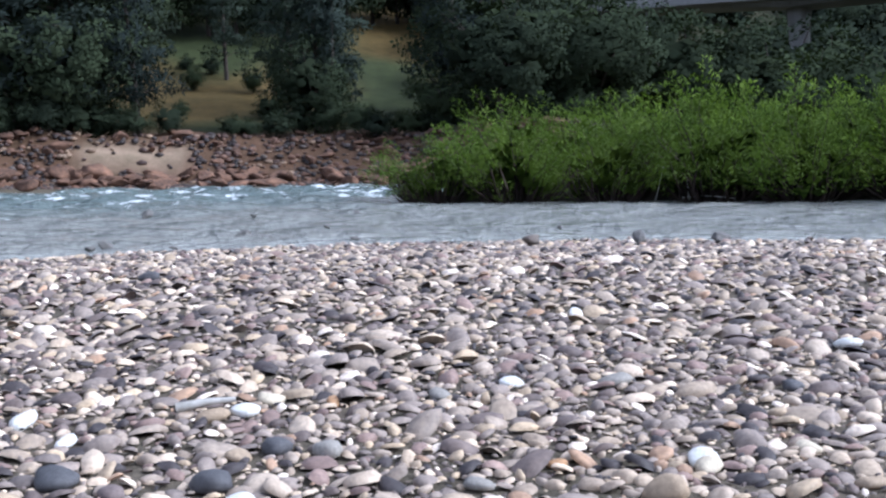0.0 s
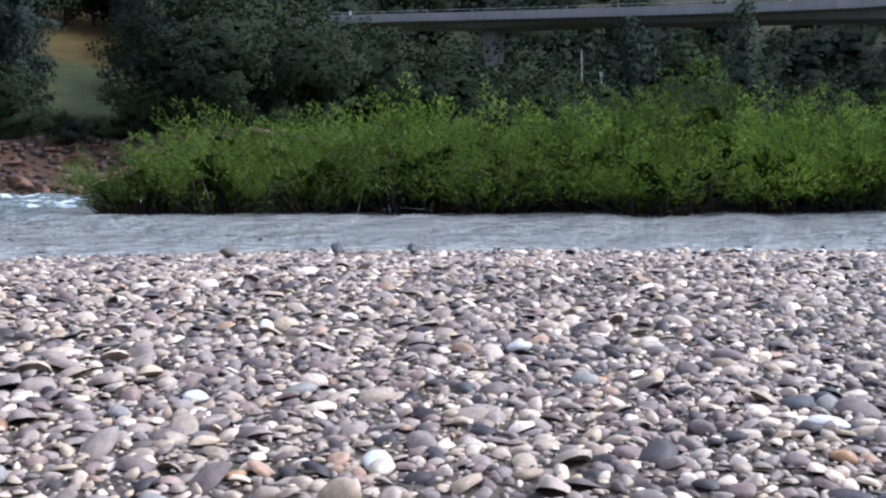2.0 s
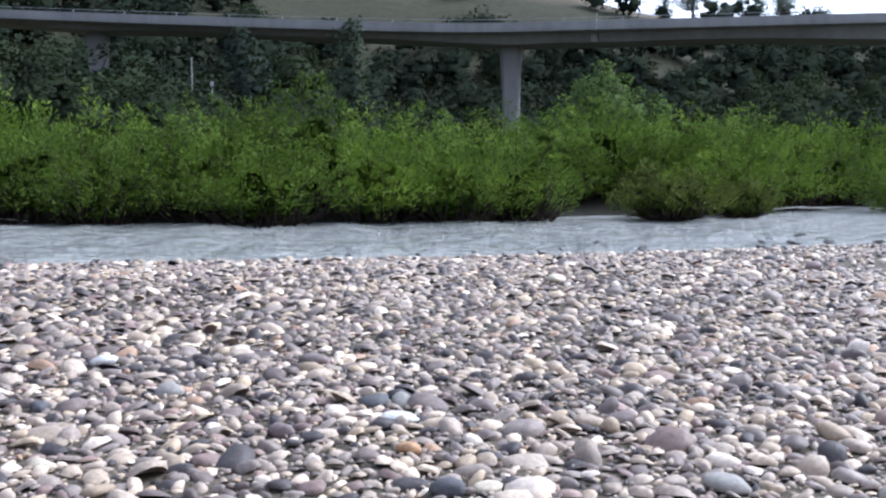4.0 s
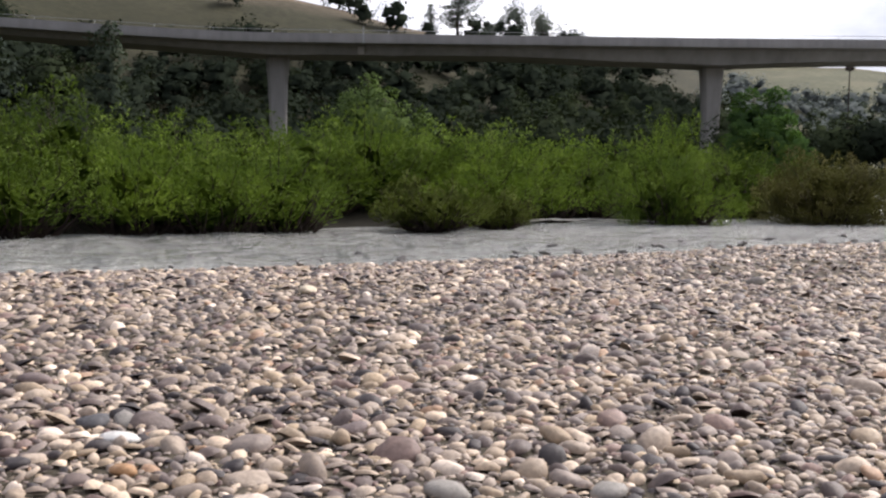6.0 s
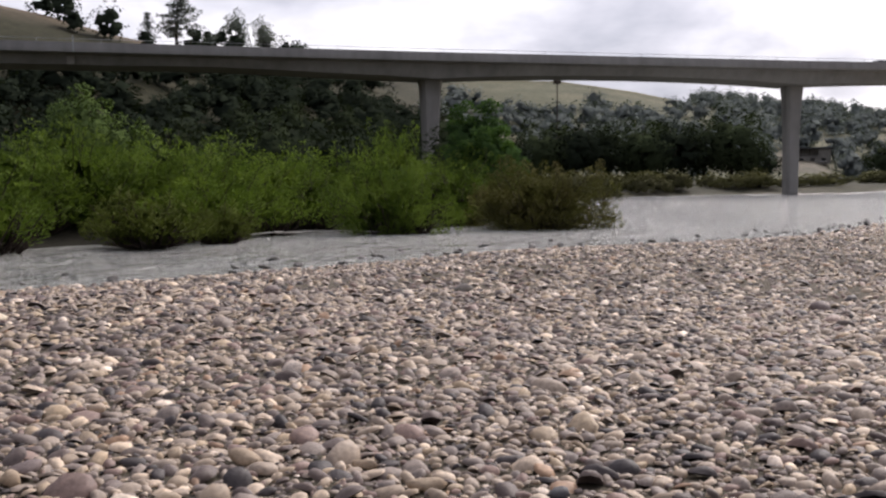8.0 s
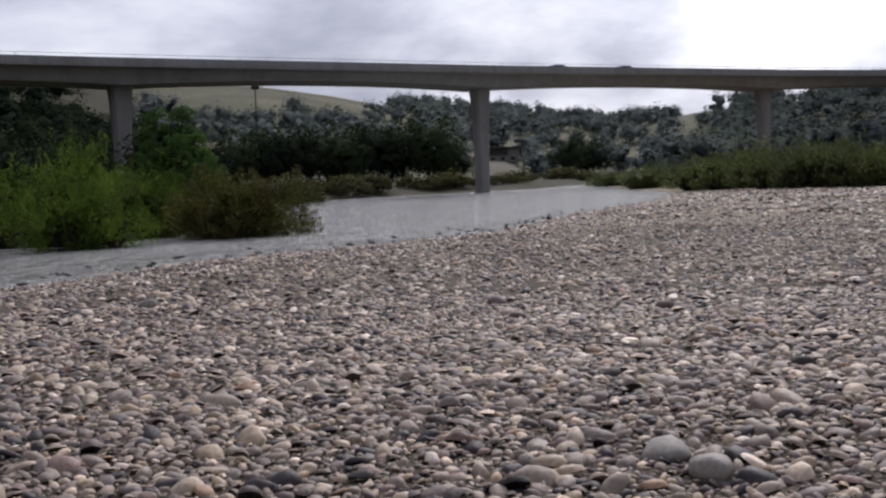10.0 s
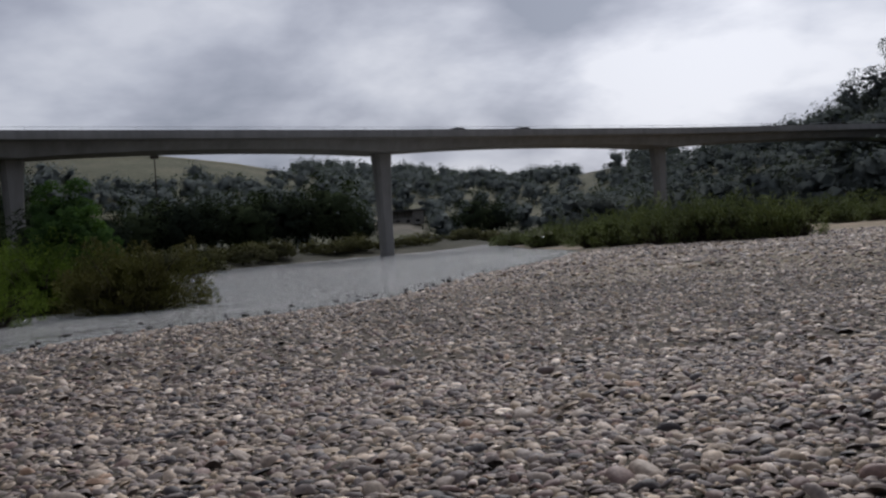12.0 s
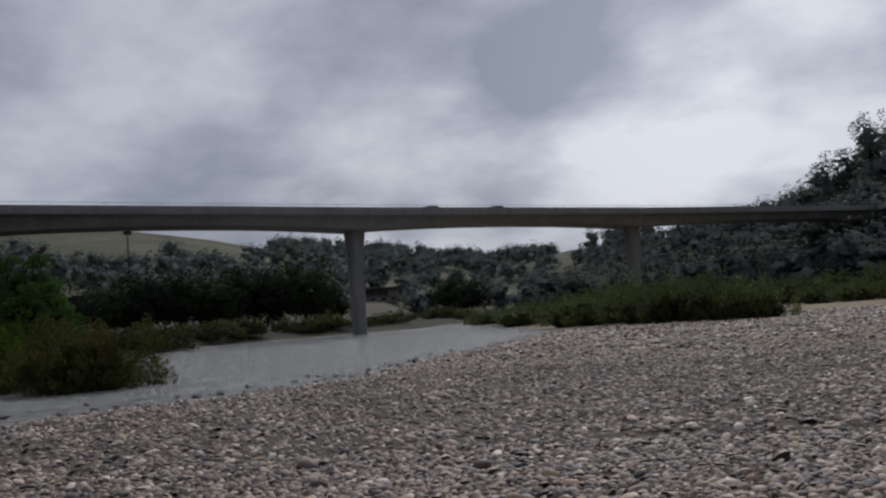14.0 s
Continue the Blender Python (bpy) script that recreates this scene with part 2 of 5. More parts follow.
MAT_GROUND, MAT_WATER, MAT_CONCRETE = ground_material(), water_material(), concrete_material()
MAT_COBBLES, MAT_COBBLE = stone_material("river_cobbles", True), stone_material("river_cobble", False)
MAT_BOULDER = spotted("grey_boulder", (0.075, 0.070, 0.066), (0.19, 0.178, 0.168), 3.0, 0.8, 0.6, 0.04)
MAT_RED_ROCK = spotted("red_rock", (0.045, 0.029, 0.023), (0.215, 0.118, 0.075), 1.2, 0.85, 0.7, 0.06, vary=0.3)
MAT_RUBBLE = stone_material("bank_rubble", True, [(0.0, (0.028, 0.020, 0.018)), (0.3, (0.066, 0.038, 0.030)), (0.55, (0.128, 0.068, 0.044)), (0.75, (0.066, 0.052, 0.046)), (0.92, (0.22, 0.15, 0.10))])
MAT_WILLOW = leaf_material("willow_leaves", (0.030, 0.058, 0.016), (0.205, 0.272, 0.062), 0.45, through_light=0.30, vary=0.3)
MAT_WILLOW_DARK = leaf_material("deep_green_leaves", (0.032, 0.064, 0.026), (0.098, 0.164, 0.054), 0.5)
MAT_WILLOW_BROWN = leaf_material("brown_green_leaves", (0.066, 0.052, 0.034), (0.150, 0.156, 0.052), 0.35, through_light=0.15)
MAT_BROADLEAF = leaf_material("fresh_green_leaves", (0.050, 0.080, 0.030), (0.120, 0.165, 0.062), 0.4, through_light=0.15)
MAT_FALLEN = leaf_material("withered_willow_leaves", (0.046, 0.050, 0.020), (0.175, 0.212, 0.058), 0.8, through_light=0.2)
MAT_BRUSH = leaf_material("dry_brush_leaves", (0.070, 0.072, 0.040), (0.14, 0.135, 0.07), 0.5, through_light=0.1)
MAT_OAK = leaf_material("oak_leaves", (0.024, 0.033, 0.021), (0.046, 0.058, 0.034), 0.4, through_light=0.1, vary=0.3)
# Leaves of the right-hand hill, with distance haze put into their colour.
MAT_HAZED_HILL_OAK = leaf_material("haze_paled_hill_oak_leaves", (0.084, 0.100, 0.090), (0.190, 0.211, 0.186), 0.08, through_light=0.1)
MAT_SHRUB = leaf_material("dull_green_leaves", (0.100, 0.118, 0.062), (0.188, 0.216, 0.108), 0.4, through_light=0.15)
# Far oak leaves, greyed and paled in colour to imitate distance haze.
MAT_HAZED_OAK = leaf_material("haze_paled_oak_leaves", (0.096, 0.114, 0.108), (0.222, 0.246, 0.228), 0.07, through_light=0.1, vary=0.2)
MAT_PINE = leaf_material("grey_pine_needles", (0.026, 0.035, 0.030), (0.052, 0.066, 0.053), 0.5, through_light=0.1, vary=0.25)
# Skyline pines and oaks: haze against the sky painted as paler leaves.
MAT_HAZED_SKYLINE = leaf_material("hazy_pine_needles", (0.100, 0.112, 0.106), (0.170, 0.188, 0.172), 0.5, through_light=0.1, vary=0.2)
MAT_BARK = spotted("bark", (0.022, 0.018, 0.015), (0.085, 0.068, 0.055), 2.5, 0.9, 0.8, 0.05)
MAT_TWIG = spotted("reddish_twigs", (0.016, 0.012, 0.010), (0.055, 0.036, 0.028), 3.0, 0.9, 0.3, 0.02)
MAT_DEAD = spotted("bleached_wood", (0.30, 0.28, 0.25), (0.55, 0.52, 0.48), 2.0, 0.9, 0.3, 0.02)
MAT_WHITE = spotted("white_paint", (0.62, 0.62, 0.62), (0.80, 0.80, 0.80), 2.0, 0.6, 0.1, 0.01)
MAT_PLASTER = spotted("weathered_plaster", (0.15, 0.14, 0.125), (0.26, 0.245, 0.22), 0.8, 0.85, 0.1, 0.01)
MAT_STEEL = spotted("galvanised_steel", (0.34, 0.35, 0.36), (0.50, 0.51, 0.52), 4.0, 0.45, 0.1, 0.01)
MAT_GLASS_DARK = spotted("tinted_glass", (0.015, 0.017, 0.02), (0.03, 0.033, 0.038), 3.0, 0.1, 0.0, 0.01, 8.0, 0.6)
MAT_TYRE = spotted("tyre_rubber", (0.02, 0.02, 0.02), (0.035, 0.035, 0.035), 5.0, 0.9)
MAT_ASPHALT = spotted("asphalt", (0.04, 0.04, 0.042), (0.065, 0.064, 0.062), 3.0, 0.9)


# ---- meshes ----
def mesh_of(name, verts, faces, mat, smooth=False, normals=None):
    """A mesh from arrays of corners and faces."""
    me = bpy.data.meshes.new(name)
    verts, faces = np.asarray(verts, np.float32), np.asarray(faces, np.int32)
    n, k = faces.shape
    me.vertices.add(len(verts))
    me.vertices.foreach_set("co", verts.ravel())
    me.loops.add(n * k)
    me.loops.foreach_set("vertex_index", faces.ravel())
    me.polygons.add(n)
    me.polygons.foreach_set("loop_start", np.arange(0, n * k, k, dtype=np.int32))
    if smooth:
        me.polygons.foreach_set("use_smooth", np.ones(n, bool))
    me.update(calc_edges=True)
    if normals is not None:
        me.normals_split_custom_set_from_vertices(np.asarray(normals, np.float32))
    me.materials.append(mat)
    return me


def part(name, bm, mat, parent, label=""):
    """One bmesh as one mesh object under a thing or part."""
    me = bpy.data.meshes.new(name)
    bm.to_mesh(me)
    bm.free()
    me.materials.append(mat)
    ob = new(name, me)
    ob.parent = parent
    if label:
        tagged(ob, label)
    return ob


def child(name, me, parent, label=""):
    ob = new(name, me)
    ob.parent = parent
    if label:
        tagged(ob, label)
    return ob


def ball(level):
    """Corners and triangles of a unit icosphere."""
    bm = bmesh.new()
    bmesh.ops.create_icosphere(bm, subdivisions=level, radius=1.0)
    v = np.array([p.co[:] for p in bm.verts])
    f = np.array([[p.index for p in q.verts] for q in bm.faces])
    bm.free()
    return v, f


CUBE = np.array([(x, y, z) for x in (-1, 1) for y in (-1, 1) for z in (-1, 1)], float) / 3**0.5
CUBE_FACES = np.array([(0, 1, 3, 2), (4, 6, 7, 5), (0, 4, 5, 1), (2, 3, 7, 6), (0, 2, 6, 4), (1, 5, 7, 3)])


def clods(gen, centres, size):
    """Small rough leafy clods that close the heart of each clump of a crown."""
    v, f = [], []
    for n, c in enumerate(centres):
        q, _ = np.linalg.qr(gen.normal(0, 1, (3, 3)))
        v.append(CUBE @ (q * np.sign(np.linalg.det(q))) * gen.uniform(0.75, 1.1, (8, 1)) * size + c)
        f.append(CUBE_FACES + 8 * n)
    return np.concatenate(v), np.concatenate(f)


def turn_to(ways):
    """For unit ways, two unit sides that stand across them."""
    ref = np.where(np.abs(ways[:, 2:3]) < 0.9, [[0.0, 0.0, 1.0]], [[1.0, 0.0, 0.0]])
    a = np.cross(ways, ref)
    a /= np.linalg.norm(a, axis=1, keepdims=True)
    return a, np.cross(ways, a)


def leaves(rng, spots, ways, length, width, out, face=0.0):
    """Four-cornered leaves, each with its tip along its way and rolled at random, upper side outwards: corners, faces, normals.
    The normals lean to the outside of the clump, so that it is lit as one soft mass; face: how far the leaves lie over one another like shingles."""
    n = len(spots)
    out = out / (np.linalg.norm(out, axis=1, keepdims=True) + 1e-9)
    ways = ways / np.linalg.norm(ways, axis=1, keepdims=True)
    ways = ways - face * 0.85 * (ways * out).sum(1, keepdims=True) * out
    ways /= np.linalg.norm(ways, axis=1, keepdims=True) + 1e-9
    a, c = turn_to(ways)
    roll = rng.uniform(0, 2 * np.pi, (n, 1))
    side = (1 - face) * (np.cos(roll) * a + np.sin(roll) * c) + face * np.cross(out, ways)
    side -= (side * ways).sum(1, keepdims=True) * ways
    side /= np.linalg.norm(side, axis=1, keepdims=True) + 1e-9
    lift = np.cross(ways, side)
    size = rng.uniform(0.7, 1.3, (n, 1))
    tip, half = ways * length * size, side * width * size * 0.5
    droop = lift * length * size * 0.12
    v = np.stack([spots, spots + tip * 0.45 + half + droop, spots + tip, spots + tip * 0.45 - half + droop], 1).reshape(-1, 3)
    f = np.arange(4 * n).reshape(-1, 4)
    inward = (lift * out).sum(1) > 0
    f[inward] = f[inward][:, ::-1]
    up = np.where(inward[:, None], lift, -lift)
    soft = 0.9 * out + 0.22 * up
    return v, f, np.repeat(soft / np.linalg.norm(soft, axis=1, keepdims=True), 4, 0)


def tube(points, radii, sides=4):
    """A tapered stem along points: corners, four-cornered faces."""
    points, radii = np.asarray(points, float), np.asarray(radii, float)
    ways = np.gradient(points, axis=0)
    ways /= np.linalg.norm(ways, axis=1, keepdims=True) + 1e-9
    a, c = turn_to(ways)
    turn = np.linspace(0, 2 * np.pi, sides, endpoint=False)
    rings = points[:, None] + radii[:, None, None] * (np.cos(turn)[None, :, None] * a[:, None] + np.sin(turn)[None, :, None] * c[:, None])
    k = np.arange(len(points) - 1)[:, None] * sides
    j = np.arange(sides)[None]
    nxt = (j + 1) % sides
    f = np.stack([k + j, k + nxt, k + sides + nxt, k + sides + j], -1).reshape(-1, 4)
    return rings.reshape(-1, 3), f


def joined(pieces):
    """Several (corners, faces) as one."""
    vs, fs, n = [], [], 0
    for v, f in pieces:
        vs.append(v)
        fs.append(f + n)
        n += len(v)
    return np.concatenate(vs), np.concatenate(fs)


# ---- the lie of the land ----
NEAR_SHORE = [(-60, -90), (-26, -20), (-20.6, -4), (-20.3, 3), (-18.8, 7.1), (-17, 10.5), (-14.6, 13.7), (-11, 17.5), (-8.2, 21.5), (-5.6, 25.6),
              (-2.3, 29.2), (0.7, 33.6), (4.8, 36.2), (9.2, 38.8), (12.3, 41.6), (15.6, 46), (21.8, 56.5), (30, 67), (38, 78), (45, 92), (50.5, 117), (57.5, 140), (71, 165), (96, 212), (116, 262)]
FAR_SHORE = [(122, 285), (108, 276), (88, 226), (71, 178), (52, 152), (38, 146), (25, 138), (15, 130), (9, 105), (4, 75), (3.5, 62), (3, 57), (0, 55), (-2, 51), (-5.5, 49.5), (-8.6, 46.5), (-10.6, 40),
             (-14.2, 38.0), (-17.0, 33.6), (-20.4, 29.8), (-24.8, 27.0), (-29.7, 24.2), (-32.8, 20.6), (-35.3, 16.8), (-36.8, 14.8), (-42, 18), (-52, 29), (-60, 30), (-65, 24.5), (-68, 12), (-68, 2), (-76, -30), (-120, -90)]
RIVER = np.array(NEAR_SHORE + FAR_SHORE, float)
FALL = np.array([(-90, 0.7), (0, -0.1), (8, -0.3), (25, -0.95), (50, -1.3), (140, -2.2), (320, -3.5), (600, -4.0)])
# heading, where the hill begins, where its crest lies, the crest's height over the eye in degrees
HILLS = np.array([(-180, 150, 400, 4), (-90, 100, 300, 6), (-60, 120, 300, 7), (-45, 150, 300, 5.6), (-39, 165, 330, 3.2), (-35, 180, 400, 2.4), (-29, 210, 450, 2.35), (-25, 300, 560, 2.0), (-22, 330, 600, 1.9),
                  (-17, 215, 560, 2.6), (-12, 200, 560, 2.85), (-8, 190, 560, 3.7), (-4, 185, 560, 4.35), (0, 180, 550, 4.5), (5, 175, 480, 4.8), (10, 170, 400, 5.5), (17, 165, 310, 6.5), (22, 160, 300, 7.5),
                  (25, 160, 300, 7.9), (36, 150, 290, 8.3), (45, 130, 280, 9.2), (55, 95, 260, 9.8), (66, 80, 240, 10), (76, 76, 240, 10), (90, 75, 250, 10.5), (110, 80, 260, 9), (180, 150, 400, 4)])


def water_level(y):
    return np.interp(y, FALL[:, 0], FALL[:, 1])


def shore_distance(x, y, line=None, closed=True):
    """Metres to the river's edge, and whether a place is in the river."""
    p = RIVER if line is None else np.array(line, float)
    q = np.roll(p, -1, 0)
    if not closed:
        p, q = p[:-1], q[:-1]
    best, inside = np.full(x.shape, 1e9), np.zeros(x.shape, bool)
    for (ax, ay), (bx, by) in zip(p, q):
        dx, dy = bx - ax, by - ay
        s = np.clip(((x - ax) * dx + (y - ay) * dy) / (dx * dx + dy * dy), 0, 1)
        best = np.minimum(best, (x - ax - s * dx) ** 2 + (y - ay - s * dy) ** 2)
        if dy:
            inside ^= ((ay > y) != (by > y)) & (x < ax + (y - ay) * dx / dy)
    return np.sqrt(best), inside


def rise(s):
    s = np.clip(s, 0, 1)
    return s * s * (3 - 2 * s)


def ripple(x, y, wave, seed=0.0):
    """Cheap uneven ground, about -1 to 1."""
    a = np.sin(x / wave + 1.7 * np.sin(y / wave * 0.8 + seed) + seed) + np.sin(y / wave * 1.13 - 1.3 * np.sin(x / wave * 0.7 + 2 * seed))
    c = np.sin((x + y) / wave * 1.9 + seed * 3 + np.sin((x - y) / wave * 1.3))
    return a * 0.35 + c * 0.3


def land(x, y):
    """Height of the ground, and the weights of its kinds: bar, bank, hill."""
    x, y = np.asarray(x, float), np.asarray(y, float)
    d, wet = shore_distance(x, y)
    dn, _ = shore_distance(x, y, NEAR_SHORE, False)
    df, _ = shore_distance(x, y, FAR_SHORE, False)
    zw = water_level(y)
    near_side = dn < df
    plane = np.maximum(-0.026 * x - 0.0227 * y, zw + 0.1)
    plane = plane + (zw + 0.30 + 0.012 * d - plane) * rise((np.hypot(x, y) - 30) / 30) - 0.04
    bar = zw + np.minimum(plane - zw, 0.05 * d) + 0.05 * ripple(x, y, 2.3) * np.clip(d / 5, 0, 1)
    left = rise((-x - 55) / 8) * rise((60 - y) / 20)
    far = zw + np.minimum(0.22 * d, 0.9) + left * (2.6 * rise(d / 9) + 0.35 * ripple(x, y, 2.1, 1.0) * np.clip(d / 4, 0, 1))
    z = np.where(near_side, bar, far)
    r, az = np.hypot(x, y), np.degrees(np.arctan2(-x, y))
    r0, rc, el = (np.interp(az, HILLS[:, 0], HILLS[:, k]) for k in (1, 2, 3))
    up = rise((r - r0) / (rc - r0))
    lumps = 1 + 0.04 * ripple(x, y, 38.0, 0.5) * up
    hill = (rc * np.tan(np.radians(el)) + 1.5 - z) * up * lumps
    z = z + np.where(r > r0, hill, 0)
    z = np.where(wet, zw - np.minimum(0.12 * d, 0.9), z)
    return z, near_side, d, wet, up


def ground_z(x, y):
    return float(land(np.array([x]), np.array([y]))[0][0])


def heading(az, r):
    """Plan place at a heading (degrees to the left of +y) and a distance."""
    return -math.sin(radians(az)) * r, math.cos(radians(az)) * r


def build_ground():
    az = np.radians(np.concatenate([np.arange(-180, -66, 6.0), np.arange(-66, 112, 0.5), np.arange(112, 180, 6.0)]))
    r = np.concatenate([[0.02], np.geomspace(0.8, 3200, 190)])
    rr, aa = np.meshgrid(r, az, indexing="ij")
    x, y = -np.sin(aa) * rr, np.cos(aa) * rr
    z, near_side, d, wet, up = land(x.ravel(), y.ravel())
    n = len(az)
    i, j = np.meshgrid(np.arange(len(r) - 1), np.arange(n), indexing="ij")
    k = (j + 1) % n
    f = np.stack([i * n + j, (i + 1) * n + j, (i + 1) * n + k, i * n + k], -1).reshape(-1, 4)[:, ::-1]
    v = np.stack([x.ravel(), y.ravel(), z], 1)
    me = mesh_of("ground", v, f, MAT_GROUND, True)
    X, Y = x.ravel(), y.ravel()
    R, A = np.hypot(X, Y), np.degrees(aa.ravel())
    gravel, sand, red = np.array((0.110, 0.094, 0.080)), np.array((0.33, 0.25, 0.20)), np.array((0.100, 0.060, 0.041))
    green, straw, floor = np.array((0.033, 0.045, 0.016)), np.array((0.110, 0.074, 0.028)), np.array((0.045, 0.045, 0.028))
    hilltop = np.array((0.165, 0.130, 0.104))
    soil = np.tile(floor, (len(X), 1))

    def lay(colour, weight):
        soil[:] = soil * (1 - weight[:, None]) + colour * weight[:, None]

    patchy = 0.5 + 0.5 * ripple(X, Y, 9.0, 2.0)
    lay(np.array((0.17, 0.16, 0.085)), rise((up - 0.86) / 0.1) * rise((A + 12) / 3) * rise((12 - A) / 4))
    lay(hilltop, rise((up - 0.86) / 0.10) * rise((A - 6) / 8))
    lay(np.array((0.12, 0.125, 0.085)), (up > 0.02) * (up < 0.88) * rise((4 - A) / 6) * 0.9)
    lay(np.array((0.190, 0.170, 0.120)), rise((patchy - 0.6) / 0.3) * 0.5 * (up > 0.1) * rise((3 - A) / 6))
    left = rise((A - 58) / 8)
    lay(green, left * rise((R - 80) / 8) * 0.85)
    lay(straw, left * rise((R - 84) / 10) * rise((patchy - 0.35) / 0.35) * 0.8)
    lay(red, left * (~near_side) * rise((92 - R) / 10) * rise((R - 60) / 5))
    lay(sand, 0.85 * left * rise((A - 77.8) / 1.5) * rise((84.6 - A) / 1.5) * rise((R - 71.5) / 1.5) * rise((76.5 - R) / 2) * rise((patchy - 0.2) / 0.2))
    lay(np.array((0.30, 0.255, 0.205)), (near_side & (R > 40) & (up < 0.02)).astype(float))
    lay(np.array((0.30, 0.245, 0.185)), near_side * rise((-36.5 - A) / 1.5) * rise((R - 70) / 10) * rise((135 - R) / 20))
    lay(np.array((0.135, 0.124, 0.108)), rise((2.0 - np.abs(A + 16.4)) / 1.2) * rise((R - 262) / 15) * rise((345 - R) / 20))
    # Gravel under the cobbles, its colour darkened for the shade in their gaps.
    lay(gravel, (near_side & (R <= 40)).astype(float))
    lay(np.array((0.10, 0.095, 0.08)), wet.astype(float))
    # Shade under the willows and along their waterline, painted into the ground colour.
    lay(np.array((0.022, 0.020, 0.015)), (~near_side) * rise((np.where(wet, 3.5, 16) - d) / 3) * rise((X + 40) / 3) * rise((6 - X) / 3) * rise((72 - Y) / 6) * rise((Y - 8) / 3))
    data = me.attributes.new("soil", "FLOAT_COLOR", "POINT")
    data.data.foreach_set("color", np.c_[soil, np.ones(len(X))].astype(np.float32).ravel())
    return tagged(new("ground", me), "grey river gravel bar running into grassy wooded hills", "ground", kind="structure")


def build_water():
    """The river's surface, which falls along its course, with standing waves at the rapids."""
    pieces, rough, n = [], [], 0
    for x0, x1, y0, y1, step in ((-80, -8, -40, 44, 0.4), (-8, 64, 20, 92, 0.8), (-8, 130, 92, 300, 2.0)):
        xs, ys = np.arange(x0, x1 + 1e-6, step), np.arange(y0, y1 + 1e-6, step)
        gx, gy = np.meshgrid(xs, ys)
        x, y = gx.ravel(), gy.ravel()
        d, wet = shore_distance(x, y)
        keep = wet | (d < 2.5 * step + 1.0)
        rapid = np.maximum(rise((-x - 16) / 34) * rise((34 - y) / 12), 0.42 * rise((44 - y) / 14)) * rise(np.where(wet, d, 0) / 3)
        z = water_level(y) + 0.30 * rapid * ripple(x * 1.0, y * 0.7, 0.75, 0.3) + 0.02 * ripple(x, y, 0.6, 1.1) * np.clip(d / 3, 0, 1)
        m = len(xs)
        i, j = np.meshgrid(np.arange(len(ys) - 1), np.arange(m - 1), indexing="ij")
        f = np.stack([i * m + j, i * m + j + 1, (i + 1) * m + j + 1, (i + 1) * m + j], -1).reshape(-1, 4)
        f = f[keep[f].all(1)]
        used = np.unique(f)
        back = np.zeros(len(x), int)
        back[used] = np.arange(len(used))
        pieces.append((np.stack([x, y, z], 1)[used], back[f]))
        rough.append(rapid[used])
    v, f = joined(pieces)
    me = mesh_of("river", v, f, MAT_WATER, True)
    me.attributes.new("rapid", "FLOAT", "POINT").data.foreach_set("value", np.concatenate(rough).astype(np.float32))
    return tagged(new("river_water", me), "grey-green river water with ripples and white rapids", "water", kind="structure")


build_ground()
build_water()


# ---- the bridge ----
PIERS = [(-142.0, 74.0), (-97.0, 91.5), (-51.4, 108.1), (-6.0, 124.6), (39.7, 139.5), (90.0, 153.0), (146.7, 162.5), (203.0, 172.0)]
DECK_Z = 14.3
# How much shallower the girder is over its western spans: piers along, metres.
SLIM = ((0.0, 1.0, 1.25, 1.5, 1.75, 2.0, 2.25, 2.5, 2.75, 3.0), (0.55, 0.95, 0.72, 0.42, 0.55, 0.62, 0.15, 0.08, -0.15, 0.0))


def along(k, s):
    """Plan place between pier k and the next, and the unit way along the bridge."""
    p = np.array(PIERS, float)
    a, b = p[k], p[k + 1]
    t = (b - a) / np.linalg.norm(b - a)
    return a + (b - a) * s, t


def climb(k, s):
    """How far the road has risen towards its western end."""
    p = np.array(PIERS, float)
    far = max(0.0, (2 - k - s)) * np.linalg.norm(p[2] - p[1])
    return 0.062 * far * far / (far + 12)


